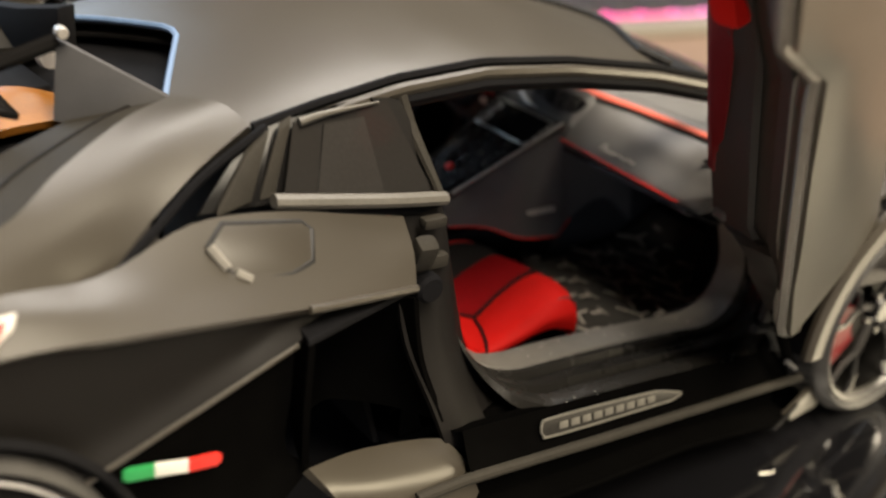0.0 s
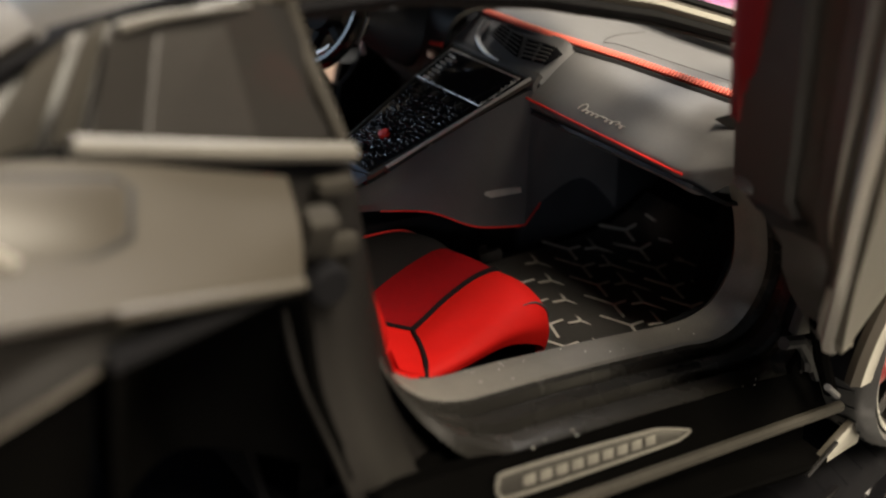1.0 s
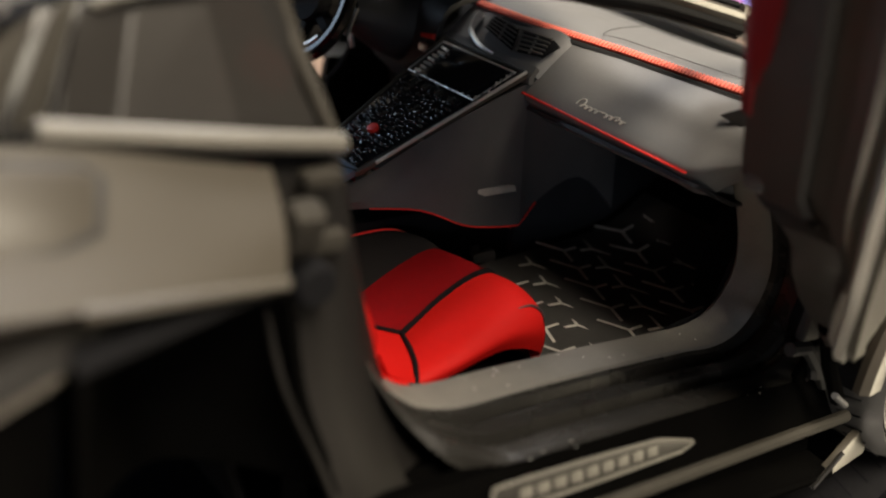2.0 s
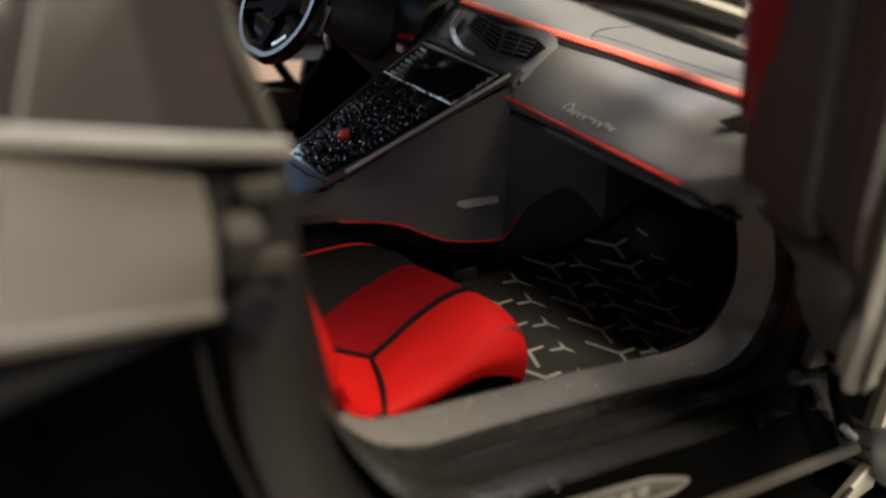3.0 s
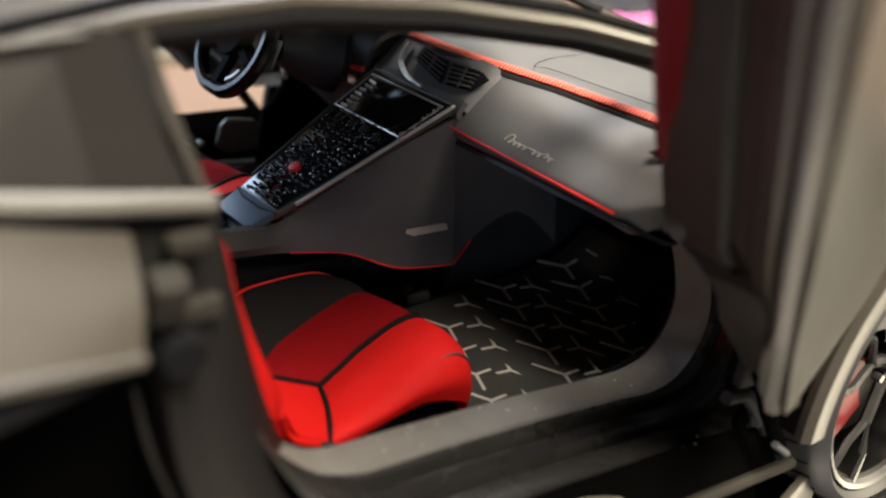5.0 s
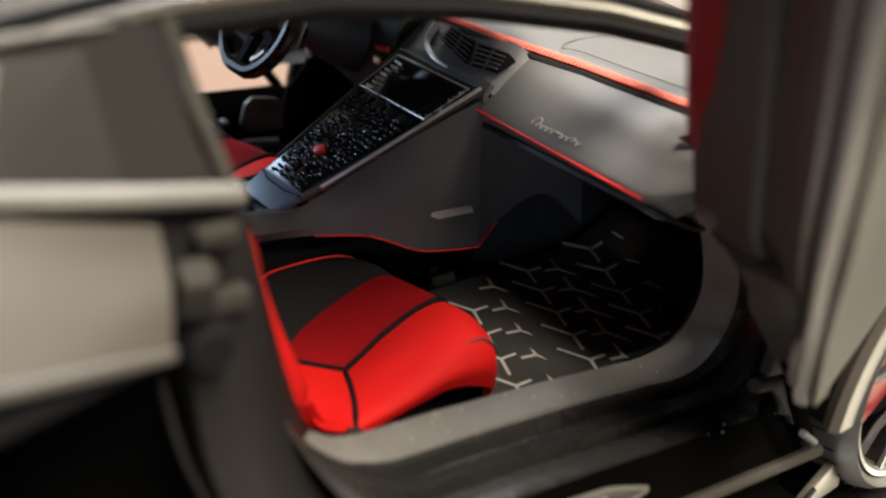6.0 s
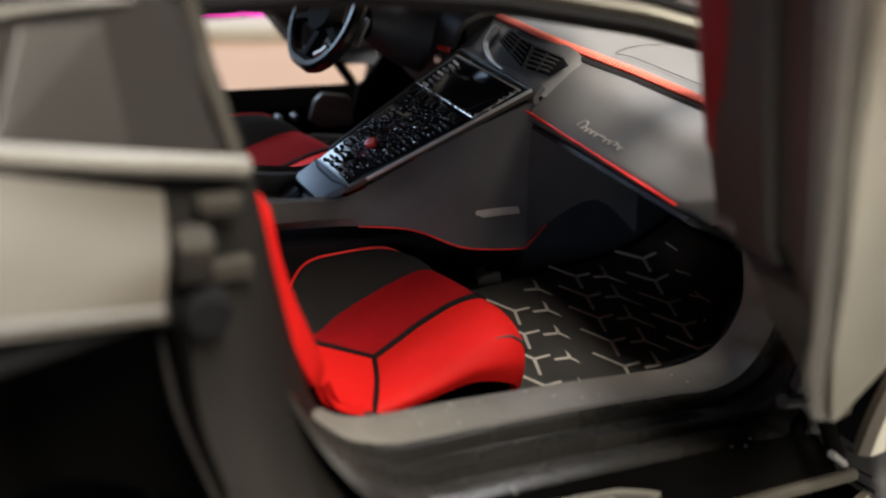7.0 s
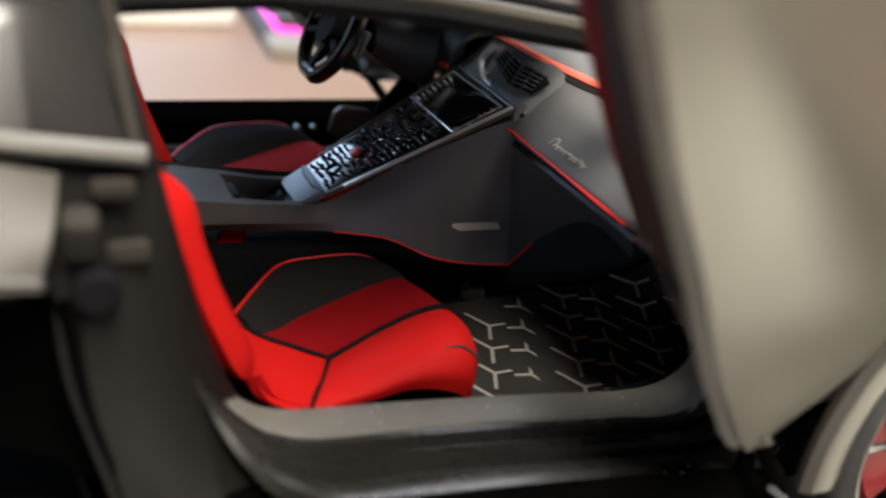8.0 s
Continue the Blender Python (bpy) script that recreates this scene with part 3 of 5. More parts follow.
        for i, p in enumerate(path):
            t = (path[min(i + 1, len(path) - 1)] - path[max(i - 1, 0)]).normalized()
            nn = Vector((t.z, 0, -t.x))
            k = lerp([(-95, 0.10), (-90.5, 0.34), (-86, 0.75), (-81, 1.0), (-20, 1.0)], p.x) * (lerp([(28, 1.0), (46, 0.75)], p.z) if p.x > -60 else 1.0)
            flare = lerp([(-46, 0.25), (-38, 1.0)], p.x) * (1.0 if p.z > 24 or p.x > -50 else 0.25)
            rr.append([Vector((p.x, -36.4 + (y + 36.4) * k, p.z)) + nn * (n * min(1.0, k * 1.1) + min(1.0, max(0.0, (-37.0 - y) / 3.4)) * 1.5 * flare) for y, n in profile])
        return rr

    frame_part = part("door_frame", f(net(sweep([(-39.8, 0.3), (-40.9, 0.6), (-41.5, 1.7), (-42.4, 1.8), (-43.0, 0.7), (-44.7, 0.6), (-45.2, 1.8), (-46.0, 1.9), (-46.6, 0.8), (-48.4, 0.8), (-49.4, 1.2), (-50.0, 2.6)]))), FRAME, car, "dark moulding round the door opening", smooth=25)
    part("tread", f(net(sweep([(-35.2, 3.4), (-35.7, 0.5), (-36.3, 0.05), (-38.2, 0.0), (-40.1, 0.1), (-40.5, 0.7)]))), TREAD, frame_part, "smooth charcoal tread of the door frame", smooth=40)
    if s < 0:
        part("sill_cap", f(net([[(x, -36.6, 26.0), (x, -37.4, 30.2), (x, -45.4, 31.0), (x, -46.4, 27.0)] for x in [-96 + 52 * i / 12 for i in range(13)]], 0.5, 1)), SILL, car, "raised black cap on the far sill")
    part("sill_edge", f(tube([(x, -52.9, lerp(SILL_LOW, x)) for x in [-107 + 77 * i / 20 for i in range(21)]], 0.75, 10)), LOUVRE, car, "broad satin lower edge of the sill")
    part("skirt_lip", f(tube([(x, -54.8, lerp(SILL_SKIRT, x)) for x in [-95 + 58 * i / 20 for i in range(21)]], 0.5, 6)), SILL, car)
    part("skirt_fin", f(slab([(-37.2, -55.0, 10.4), (-26.0, -53.4, 13.8), (-22.5, -53.0, 12.6), (-23.0, -53.4, 9.6)], (0, 0.9, 0.15), 0.15)), PAINT, car, "small fin ahead of the sill")
    part("fin_edge", f(tube([(-37.2, -55.1, 10.6), (-31.0, -54.4, 13.0)], 0.35, 6)), CHROME, car)
    # a-pillar and hinge post
    part("a_pillar", f(tube(cr([(-38, -30.0, 60.5), (-24, -32.5, 55.5), (-6, -35.5, 49.0), (10, -38, 44.0)], 5), 1.0, 8)), PAINT, car)
    part("hinge_post", f(net(fine_rows([[(-31, -36, 20), (-29.5, -44, 20), (-28, -50, 20)], [(-30, -36, 34), (-28, -44, 33), (-26, -50, 32)], [(-31, -35, 48), (-27, -42, 46), (-24, -48, 44)]], 4, 4), 0.8)), DARK, car)


# badge on the near sill


def on_sill(x, v, h=0.0):
    """A place on the sill's outer face; v from its lower to its upper edge."""
    a = Vector((x, -51.8, lerp(SILL_LOW, x) + 1.3))
    b = Vector((x, -50.4, lerp(SILL_TOP, x) - 1.2))
    return a.lerp(b, v) + Vector((0, -0.95, 0.3)) * h


top, low = 0.93, 0.22
out = [(-86.3, 0.5), (-86.0, 0.33), (-85.2, low), (-75.0, low), (-62.0, low + 0.04), (-60.4, 0.3), (-58.6, 0.44), (-59.6, 0.56), (-63.4, 0.82), (-66.0, top - 0.06), (-75.0, top), (-84.8, top), (-86.0, 0.8)]
br = part("sill_badge", slab([on_sill(x, v, 0.1) for x, v in out], Vector((0, -0.95, 0.3)) * 0.35, 0.1), BADGE, car, "long dull metal sill badge with a silver rim")
part("badge_rim", tube(ring_cr([on_sill(x, v, 0.48) for x, v in out], 3), 0.19, 6, closed=True), STRIP, br, "dull silver badge rim")
for k in range(9):
    x = -83.2 + 2.15 * k
    part("badge_bar", slab([on_sill(x, 0.42, 0.5), on_sill(x + 1.6, 0.42, 0.5), on_sill(x + 1.8, 0.70, 0.5), on_sill(x + 0.2, 0.70, 0.5)], (0, -0.10, 0.03), 0.02), STRIP, br)


# doors, swung up: skin, folded rear edge, inner trim
HEM = [(30, -46.5, -58.3), (34, -49.2, -59.6), (36, -51.0, -60.2), (45, -58.0, -63.6), (55, -64.0, -66.2), (65, -71.0, -69.6), (74, -76.5, -72.0), (78.5, -79.2, -73.4), (83.7, -91.7, -77.5), (90, -96.0, -79.5), (104, -101.0, -82.6)]
INSIDE = [(32, -44.0, -55.5), (36, -44.6, -51.0), (39, -48.0, -52.0), (41, -50.7, -52.9), (45, -54.2, -54.3), (46.5, -54.8, -53.0), (48, -53.5, -48.6), (50, -54.2, -46.8), (55, -58.0, -48.5), (62, -62.5, -50.3), (70, -67.0, -52.0), (80, -73.0, -54.4), (104, -87.0, -59.5)]


RIMLINE = [(43, -25.0, -54.0), (46, -26.0, -54.5), (63.4, -42.0, -61.1), (75.5, -52.0, -65.4), (104, -76.0, -75.5)]


def along(table, z):
    return Vector((lerp([(a, b) for a, b, c in table], z), lerp([(a, c) for a, b, c in table], z), z))


def skin_y(x, z):
    return -59.6 + 0.281 * (x + 49.2) - 0.12 * (z - 34)


for s in (1, -1):
    f = lambda bm: side_y(s, bm)
    zs = [34, 36, 38, 40, 42, 44, 46, 48.5, 51, 54, 57, 60, 63, 66, 70, 74, 78.5, 81, 83.7, 87, 90, 93]
    rows = []
    for z in zs:
        xl = along(HEM, z).x
        xr = lerp([(34, -48.0), (38, -35.0), (41, -28.0), (43, -25.0), (46, -26.0), (63.4, -42.0), (75.5, -52.0), (104, -76.0)], z)
        row = []
        for k in range(29):
            x = xl + (xr - xl) * k / 28
            wave = 0.10 * math.sin(0.16 * x + 0.22 * z)
            row.append((x, skin_y(x, z) - 0.9 * math.sin(math.pi * k / 28) * min(1, (z - 34) / 14) + wave * min(1, k / 6) * min(1, (z - 34) / 6), z))
        rows.append(row)
    door = part("door", f(net(rows, 1.0, -1)), DOORPAINT, car, "satin black scissor door swung fully up", smooth=50)
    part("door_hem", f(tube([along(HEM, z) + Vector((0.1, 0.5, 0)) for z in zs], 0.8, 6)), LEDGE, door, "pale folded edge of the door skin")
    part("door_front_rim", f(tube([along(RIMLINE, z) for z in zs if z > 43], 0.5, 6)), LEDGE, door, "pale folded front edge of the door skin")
    rows = []
    for z in [32, 34, 36, 38, 40, 41, 43, 45, 46.5, 47.2, 48, 49, 50, 52, 56, 60, 65, 70, 76, 82, 88, 92.5]:
        h, i = along(HEM, z), along(INSIDE, z)
        fwd = Vector((1, 0.2, 0))
        ch = []
        for u, d in ((0.06, 0.9), (0.12, 3.4), (0.2, 4.0), (0.25, 2.0), (0.33, 1.8), (0.37, 3.6), (0.55, 2.4), (0.8, 1.0), (1.0, 0.0)):
            ch.append(h.lerp(i, u) + fwd * d)
        ch.append(i + Vector((1.4, 1.0, 0)))
        ch.append(i + Vector((16, 3.0, 0)))
        ch.append(i + Vector((34, 1.0, 0)))
        rows.append(ch)
    part("inner_frame", f(net(rows, 0.6, 1)), INNER, door, "dark brown-grey inner frame of the raised door", smooth=40)
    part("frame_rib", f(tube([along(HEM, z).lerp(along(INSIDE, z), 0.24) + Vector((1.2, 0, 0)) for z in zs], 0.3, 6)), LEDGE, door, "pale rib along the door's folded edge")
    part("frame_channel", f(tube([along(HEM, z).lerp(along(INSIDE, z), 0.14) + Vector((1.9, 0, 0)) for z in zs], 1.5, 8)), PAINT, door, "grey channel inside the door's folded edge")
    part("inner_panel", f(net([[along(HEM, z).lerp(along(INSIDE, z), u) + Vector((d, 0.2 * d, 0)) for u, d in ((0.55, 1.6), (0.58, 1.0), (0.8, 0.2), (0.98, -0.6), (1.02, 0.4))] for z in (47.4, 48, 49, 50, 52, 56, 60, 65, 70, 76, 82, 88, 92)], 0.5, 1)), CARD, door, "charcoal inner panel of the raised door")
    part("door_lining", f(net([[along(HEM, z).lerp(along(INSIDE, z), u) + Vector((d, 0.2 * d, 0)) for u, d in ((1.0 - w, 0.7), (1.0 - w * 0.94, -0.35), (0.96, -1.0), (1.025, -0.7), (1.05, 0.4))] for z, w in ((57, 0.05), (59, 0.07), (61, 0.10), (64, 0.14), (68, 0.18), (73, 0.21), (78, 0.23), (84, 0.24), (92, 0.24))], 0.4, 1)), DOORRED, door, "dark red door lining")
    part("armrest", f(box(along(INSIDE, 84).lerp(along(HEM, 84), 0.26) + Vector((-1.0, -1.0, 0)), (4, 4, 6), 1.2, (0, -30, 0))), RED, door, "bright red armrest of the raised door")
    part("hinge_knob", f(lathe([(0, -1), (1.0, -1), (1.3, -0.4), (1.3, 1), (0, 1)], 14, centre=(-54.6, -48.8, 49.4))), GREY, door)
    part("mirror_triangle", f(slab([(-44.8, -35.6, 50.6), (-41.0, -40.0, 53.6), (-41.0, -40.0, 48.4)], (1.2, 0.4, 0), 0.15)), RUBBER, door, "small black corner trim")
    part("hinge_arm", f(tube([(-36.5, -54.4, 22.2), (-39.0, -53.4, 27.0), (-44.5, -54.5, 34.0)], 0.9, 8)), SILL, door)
    # Pale tube draws a glint at the lower end of the fold.
    part("hem_glint", f(tube([along(HEM, z).lerp(along(INSIDE, z), 0.2) + Vector((-0.5, -0.2, 0)) for z in (34, 35, 36, 38, 40, 42, 44)], lambda u: 0.25 + 0.4 * math.sin(math.pi * u), 8)), LEDGE, door, "pale glint drawn at the fold's lower end")
    if s > 0:
        part("hinge_link", f(join(tube([(-42.6, -50.4, 28.2), (-38.8, -50.2, 27.4), (-36.0, -50.6, 24.4), (-33.6, -50.8, 21.4)], 0.8, 8), tube([(-36.5, -50.0, 26.6), (-35.7, -50.6, 23.0)], 0.9, 8))), RUBBER, door, "black hinge links under the raised door")
        part("hinge_cover", f(box((-39.2, -50.2, 31.4), (3.4, 1.4, 5.4), 0.5, (0, 6, 0))), RUBBER, door, "black hinge cover")
        part("hinge_bolt", f(tube([(-38.4, -54.8, 23.6), (-36.0, -55.2, 21.8)], 0.4, 8)), GREY, door)
# ---- front and rear bodywork ----
nose = []
for x, zt, zb, w in [(10, 45.0, 8, 46), (22, 42.0, 8, 49), (34, 36.5, 8, 49), (46, 29.0, 8, 46), (56, 21.0, 9, 40), (60, 15.0, 9.5, 34)]:
    nose.append([(x, -w, zb), (x, -w - 2, (zt + zb) / 2), (x, -w * 0.9, zt - 3), (x, -w * 0.5, zt), (x, 0, zt - 0.8), (x, w * 0.5, zt), (x, w * 0.9, zt - 3), (x, w + 2, (zt + zb) / 2), (x, w, zb)])
part("bonnet", net(fine_rows([[p for p in r[2:7]] for r in nose], 4, 4), 1.0, 1), PAINT, car, "satin black sloping bonnet")
part("front_bumper", net(fine_rows([[(60, y, z) for y in (-34, -17, 0, 17, 34)] if z < 10 else [(60 - (z - 9) * 0.8 - abs(y) * 0.12, y, z) for y in (-38, -19, 0, 19, 38)] for z in (9, 15, 21)], 4, 4), 1.0, 1), PAINT, car)
for s in (1, -1):
    f = lambda bm: side_y(s, bm)
    # wheel-arch band of the front wing
    rr = []
    for k in range(73):
        a = radians(181 - 183 * k / 72)
        ca, sa = math.cos(a), math.sin(a)
        r0, r1 = 20.3, 25.8 + 0.4 * max(0, sa)
        cx, cz = -10.0, 24.4
        rr.append([(cx + r * ca, y, cz + r * sa) for r, y in ((r0 + 0.5, -53.0), (r0 + 0.1, -54.4), (r0 + 0.4, -55.1), (r0 + 2.4, -56.4), (r0 + 2.8, -56.55), (r1 - 0.5, -56.6), (r1, -56.3), (r1 - 0.2, -55.7))])
    part("front_wing", f(net(rr, 0.6, 1)), PAINT, car, "satin black wheel-arch band of the front wing")
    part("wing_inner", f(slab([(-39.5, -49.6, 20.0), (-35.6, -50.0, 27.6), (-28.3, -50.0, 33.0), (-20.0, -49.0, 40.0), (-16.0, -49.0, 36.0), (-30.0, -50.0, 20.0)], (0.2, 1.0, 0), 0.2)), SILL, car, "black inner panel behind the door gap")
    part("arch_liner", f(lathe([(20.8, -53.2), (20.8, -46), (20.6, -28), (0.1, -28)], 40, centre=(-10, 0, 24.4), a0=-5, a1=190)), DARK, car)
    part("wing_top", f(net(fine_rows([[(-22, -50, 44.5), (-12, -51, 47.5), (2, -51, 48.5), (20, -50.5, 44)], [(-14, -38, 46), (-6, -37, 47), (6, -36, 46.5), (20, -36, 43)]], 4, 4), 0.8, 1)), PAINT, car)
    part("wing_rear", f(slab([(-33, -46, 12), (-35, -46, 22), (-33, -46, 34), (-28, -46, 44), (-20, -40, 45), (-26, -40, 12)], (0, 1.5, 0), 0.2)), DARK, car)
    # rear wheel arch, closing panels
    part("rear_arch", f(lathe([(20.4, -30), (20.5, -50.4), (21.0, -51.0), (21.7, -50.4)], 32, centre=(-160.4, 0, 25.4), a0=-10, a1=190)), DARK, car, "black rear wheel arch")

tail = [[(-180, y, 56 - 3 * (abs(y) / 50) ** 2) for y in (-46, -24, 0, 24, 46)], [(-196, y, 50) for y in (-44, -24, 0, 24, 44)], [(-206, y, 38) for y in (-42, -22, 0, 22, 42)], [(-206, y, 14) for y in (-40, -20, 0, 20, 40)]]
part("rear_bumper", net(fine_rows(tail, 4, 4), 1.0, 1), PAINT, car)
part("undertray", box((-70, 0, 8.5), (250, 84, 2), 0.5), DARK, car, "flat black underside")

# engine bay behind the roof: sunken dark cover, slanting grey wall, orange cover piece
part("engine_cover", net(fine_rows([[(-112, y, 62.5) for y in (-26, -13, 0, 13, 26)], [(-135, y, 57.0) for y in (-26, -13, 0, 13, 26)], [(-182, y, 53.5) for y in (-36, -18, 0, 18, 36)]], 5, 4), 1.0, 1), DARK, car, "sunken black engine cover")
part("bay_wall", slab([(-123.6, -20.5, 64.0), (-133.8, -12.0, 69.5), (-135.2, -14.0, 60.5), (-127.0, -20.5, 59.0)], (0.5, 0.9, 0), 0.15), GREY, car, "slanting grey wall of the engine bay")
part("bay_brace", tube([(-133.6, -11.5, 69.0), (-150, -12, 64)], 1.0, 8), TRIM, car)
part("bay_bolt", lathe([(0, -0.6), (0.6, -0.6), (0.75, -0.2), (0.75, 0.6), (0, 0.6)], 14, centre=(-133.4, -13.0, 70.4)), SILVER, car, "pale bolt head")
part("engine_manifold", net(fine_rows([[(-127.5, -10.5, 58.6), (-128.5, -6, 59.4), (-129.5, -1, 59.0)], [(-131, -11, 59.2), (-131.5, -6, 60.6), (-132.5, -1, 59.6)], [(-136, -11, 59.4), (-136.5, -5, 61.6), (-137, 1, 60.0)], [(-145, -12, 58.8), (-145, -5, 60.6), (-145, 2, 59.8)]], 5, 5), 1.2, 1), ORANGE, car, "orange moulded engine cover piece")
part("engine_cap", lathe([(0, -1.2), (1.5, -1.2), (1.8, 0), (1.2, 1.4), (0, 1.6)], 14, centre=(-129.6, 4.0, 62.6)), WHITEP, car)
part("bay_frame", slab([(-129, -5.0, 71.5), (-129, 12, 67.2), (-129, 30.5, 63.4), (-129, 32.2, 57.0), (-129, 12.8, 61.5), (-129, -5.0, 66.0)], (-2.2, 0, -0.4), 0.3), DARK, car, "black cross frame over the engine")
part("bay_cover", slab([(-132, -4, 60.0), (-132, 28, 58.0), (-146, 28, 57.0), (-146, -4, 59.0)], (0, 0, 1.4), 0.3), DARK, car, "black engine cover panel")
for k in range(3):
    part("bay_slat", box((-142 - 10 * k, 0, 64 - 1.6 * k), (3.0, 40, 0.8), 0.2, (0, 18, 0)), TRIM, car)
rear_wing = part("rear_wing", net(fine_rows([[(-188, y, 71 - 2.0 * (y / 48) ** 2) for y in (-48, -24, 0, 24, 48)], [(-197, y, 73 - 2.0 * (y / 48) ** 2) for y in (-48, -24, 0, 24, 48)], [(-206, y, 72 - 2.0 * (y / 48) ** 2) for y in (-48, -24, 0, 24, 48)]], 4, 4), 1.2, 1), TRIM, car, "black rear wing")
for y in (-20, 20):
    part("wing_stay", slab([(-186, y, 54), (-198, y, 52), (-203, y, 72), (-192, y, 71)], (0, 1.2, 0), 0.2), TRIM, rear_wing)

# windscreen
def glass_row(k):
    row = []
    for i in range(13):
        u = -1 + i / 6
        top = Vector((nose_x(28 * u), 28 * u, seam_z(nose_x(28 * u)) + 1.9 * (1 - u * u) + 0.1))
        mid = Vector((-14 + 4 * u * u, 33.5 * u, 53.4 + 1.4 * (1 - u * u)))
        low = Vector((12 - 4 * u * u, 37 * u, 44.6 + 1.0 * (1 - u * u)))
        row.append(top.lerp(mid, k) if k <= 1 else mid.lerp(low, k - 1))
    return row


WS = [glass_row(0.25 * k) for k in range(9)]
ws = part("windscreen", net(WS), SCREENGLASS, car, "clear raked windscreen")
part("screen_seal", tube([p + Vector((0.2, 0, 0.3)) for p in glass_row(0)], 0.55, 6), RUBBER, car, "black rubber seal round the windscreen")
ws.visible_shadow = False

# ---- wheels ----


def wheel(x, s, R, z0, width, yo):
    """A wheel with its outer face at y = -yo (s = 1) or yo."""
    f = lambda bm: side_y(s, bm)
    rr = R * 0.86
    c = (x, 0, z0)
    yi = -yo + width
    w = part("wheel", f(lathe([(rr * 1.0, yi), (rr * 0.96, yi - 1), (rr * 0.90, -yo + 4), (rr * 0.93, -yo + 1.4), (rr * 1.0, -yo + 0.6), (rr * 1.02, -yo + 0.2), (rr * 1.03, -yo + 0.8)], 56, centre=c)), DISC, car, "dark grey alloy wheel with forked spokes")
    part("rim_lip", f(lathe([(rr * 0.955, -yo + 1.0), (rr * 0.975, -yo + 0.35), (rr * 1.01, -yo + 0.15), (rr * 1.025, -yo + 0.6)], 64, centre=c)), RIM, w, "silver rim lip")
    part("tyre", f(lathe([(rr * 1.0, -yo + 1.2), (rr * 1.05, -yo - 0.1), (R * 0.93, -yo - 0.5), (R * 0.975, -yo + 0.5), (R, -yo + 1.8), (R, yi - 1.8), (R * 0.97, yi - 0.4), (rr, yi)], 64, centre=c)), TYRE, w, "black low-profile tyre")
    grooves = [tube([(x + (R + 0.02) * math.cos(a), -yo + 1.6, z0 + (R + 0.02) * math.sin(a)), (x + (R + 0.02) * math.cos(a + 0.05), -yo + 5.0, z0 + (R + 0.02) * math.sin(a + 0.05))], 0.18, 4) for a in [2 * math.pi * k / 40 for k in range(40)]]
    part("tread", f(join(*grooves)), RUBBER, w)
    part("brake_disc", f(lathe([(3.0, -yo + 6.0), (rr * 0.72, -yo + 6.0), (rr * 0.72, -yo + 7.2), (3.0, -yo + 7.2)], 40, centre=c)), DISC, w, "steel brake disc")
    part("caliper", f(lathe([(rr * 0.44, -yo + 3.0), (rr * 0.80, -yo + 3.0), (rr * 0.84, -yo + 3.8), (rr * 0.84, -yo + 8.6), (rr * 0.44, -yo + 8.6), (rr * 0.44, -yo + 3.0)], 16, centre=c, a0=165, a1=222)), BRAKE, w, "red brake caliper")
    part("wheel_well", f(lathe([(0.1, -yo + 9.5), (rr * 0.95, -yo + 9.5)], 30, centre=c)), DARK, w)
    for k in range(5):
        a = radians(72 * k + 20)
        ca, sa = math.cos(a), math.sin(a)

        def at(r, side, d):
            return (x + r * ca - side * sa, -yo + d, z0 + r * sa + side * ca)

        bm = join(
            tube([at(2.6, 0, 3.0), at(rr * 0.52, 0, 2.0)], 0.75, 6),
            tube([at(rr * 0.5, 0, 2.0), at(rr * 0.72, 3.0, 1.4), at(rr * 0.96, 3.8, 1.0)], 0.52, 6),
            tube([at(rr * 0.5, 0, 2.0), at(rr * 0.72, -3.0, 1.4), at(rr * 0.96, -3.8, 1.0)], 0.52, 6),
        )
        part("spoke", f(bm), SPOKE, w, "dark grey forked spoke")
        part("lug_nut", f(lathe([(0, -yo + 2.0), (0.55, -yo + 2.0), (0.6, -yo + 3.2)], 8, centre=(x + 3.9 * math.cos(a + 0.6), 0, z0 + 3.9 * math.sin(a + 0.6)))), SPOKE, w)
    part("hub_cap", f(lathe([(0, -yo + 1.6), (2.0, -yo + 1.6), (2.5, -yo + 2.2), (2.9, -yo + 4.0)], 24, centre=c)), TRIM, w)
    return w


for s in (1, -1):
    wheel(-10.4, s, 19.0, 25.0, 15.0, 55.2)
    wheel(-160.4, s, 19.7, 25.7, 20.0, 50.6)

# ---- cabin ----
part("cabin_floor", net(fine_rows([[(-100, y, 17.5) for y in (-37, -18, 0, 18, 37)], [(-60, y, 18.6) for y in (-37, -18, 0, 18, 37)], [(-34, y, 20.4) for y in (-37, -18, 0, 18, 37)], [(-18, y, 24.5) for y in (-37, -18, 0, 18, 37)], [(-11, y, 34) for y in (-37, -18, 0, 18, 37)], [(-8, y, 46) for y in (-37, -18, 0, 18, 37)]], 4, 2), 0.8, 1), DARK, car, "black cabin floor and bulkhead")
part("rear_bulkhead", slab([(-100, -35, 17), (-100, 35, 17), (-112, 30, 62), (-112, -30, 62)], (-1, 0, 0), 0.2), DARK, car, "black wall behind the seats")
for s in (1, -1):
    f = lambda bm: side_y(s, bm)
    part("footwell_side", f(net([[(-98, -36.4, 17), (-98, -36.2, 26.6)], [(-50, -36.4, 18), (-50, -36.2, 24.0)], [(-40, -35.4, 19), (-36.6, -35.2, 25)], [(-30, -35.2, 20), (-33.6, -35.2, 34)], [(-14, -36, 22), (-14, -36, 44)]], 0.5)), DARK, car)

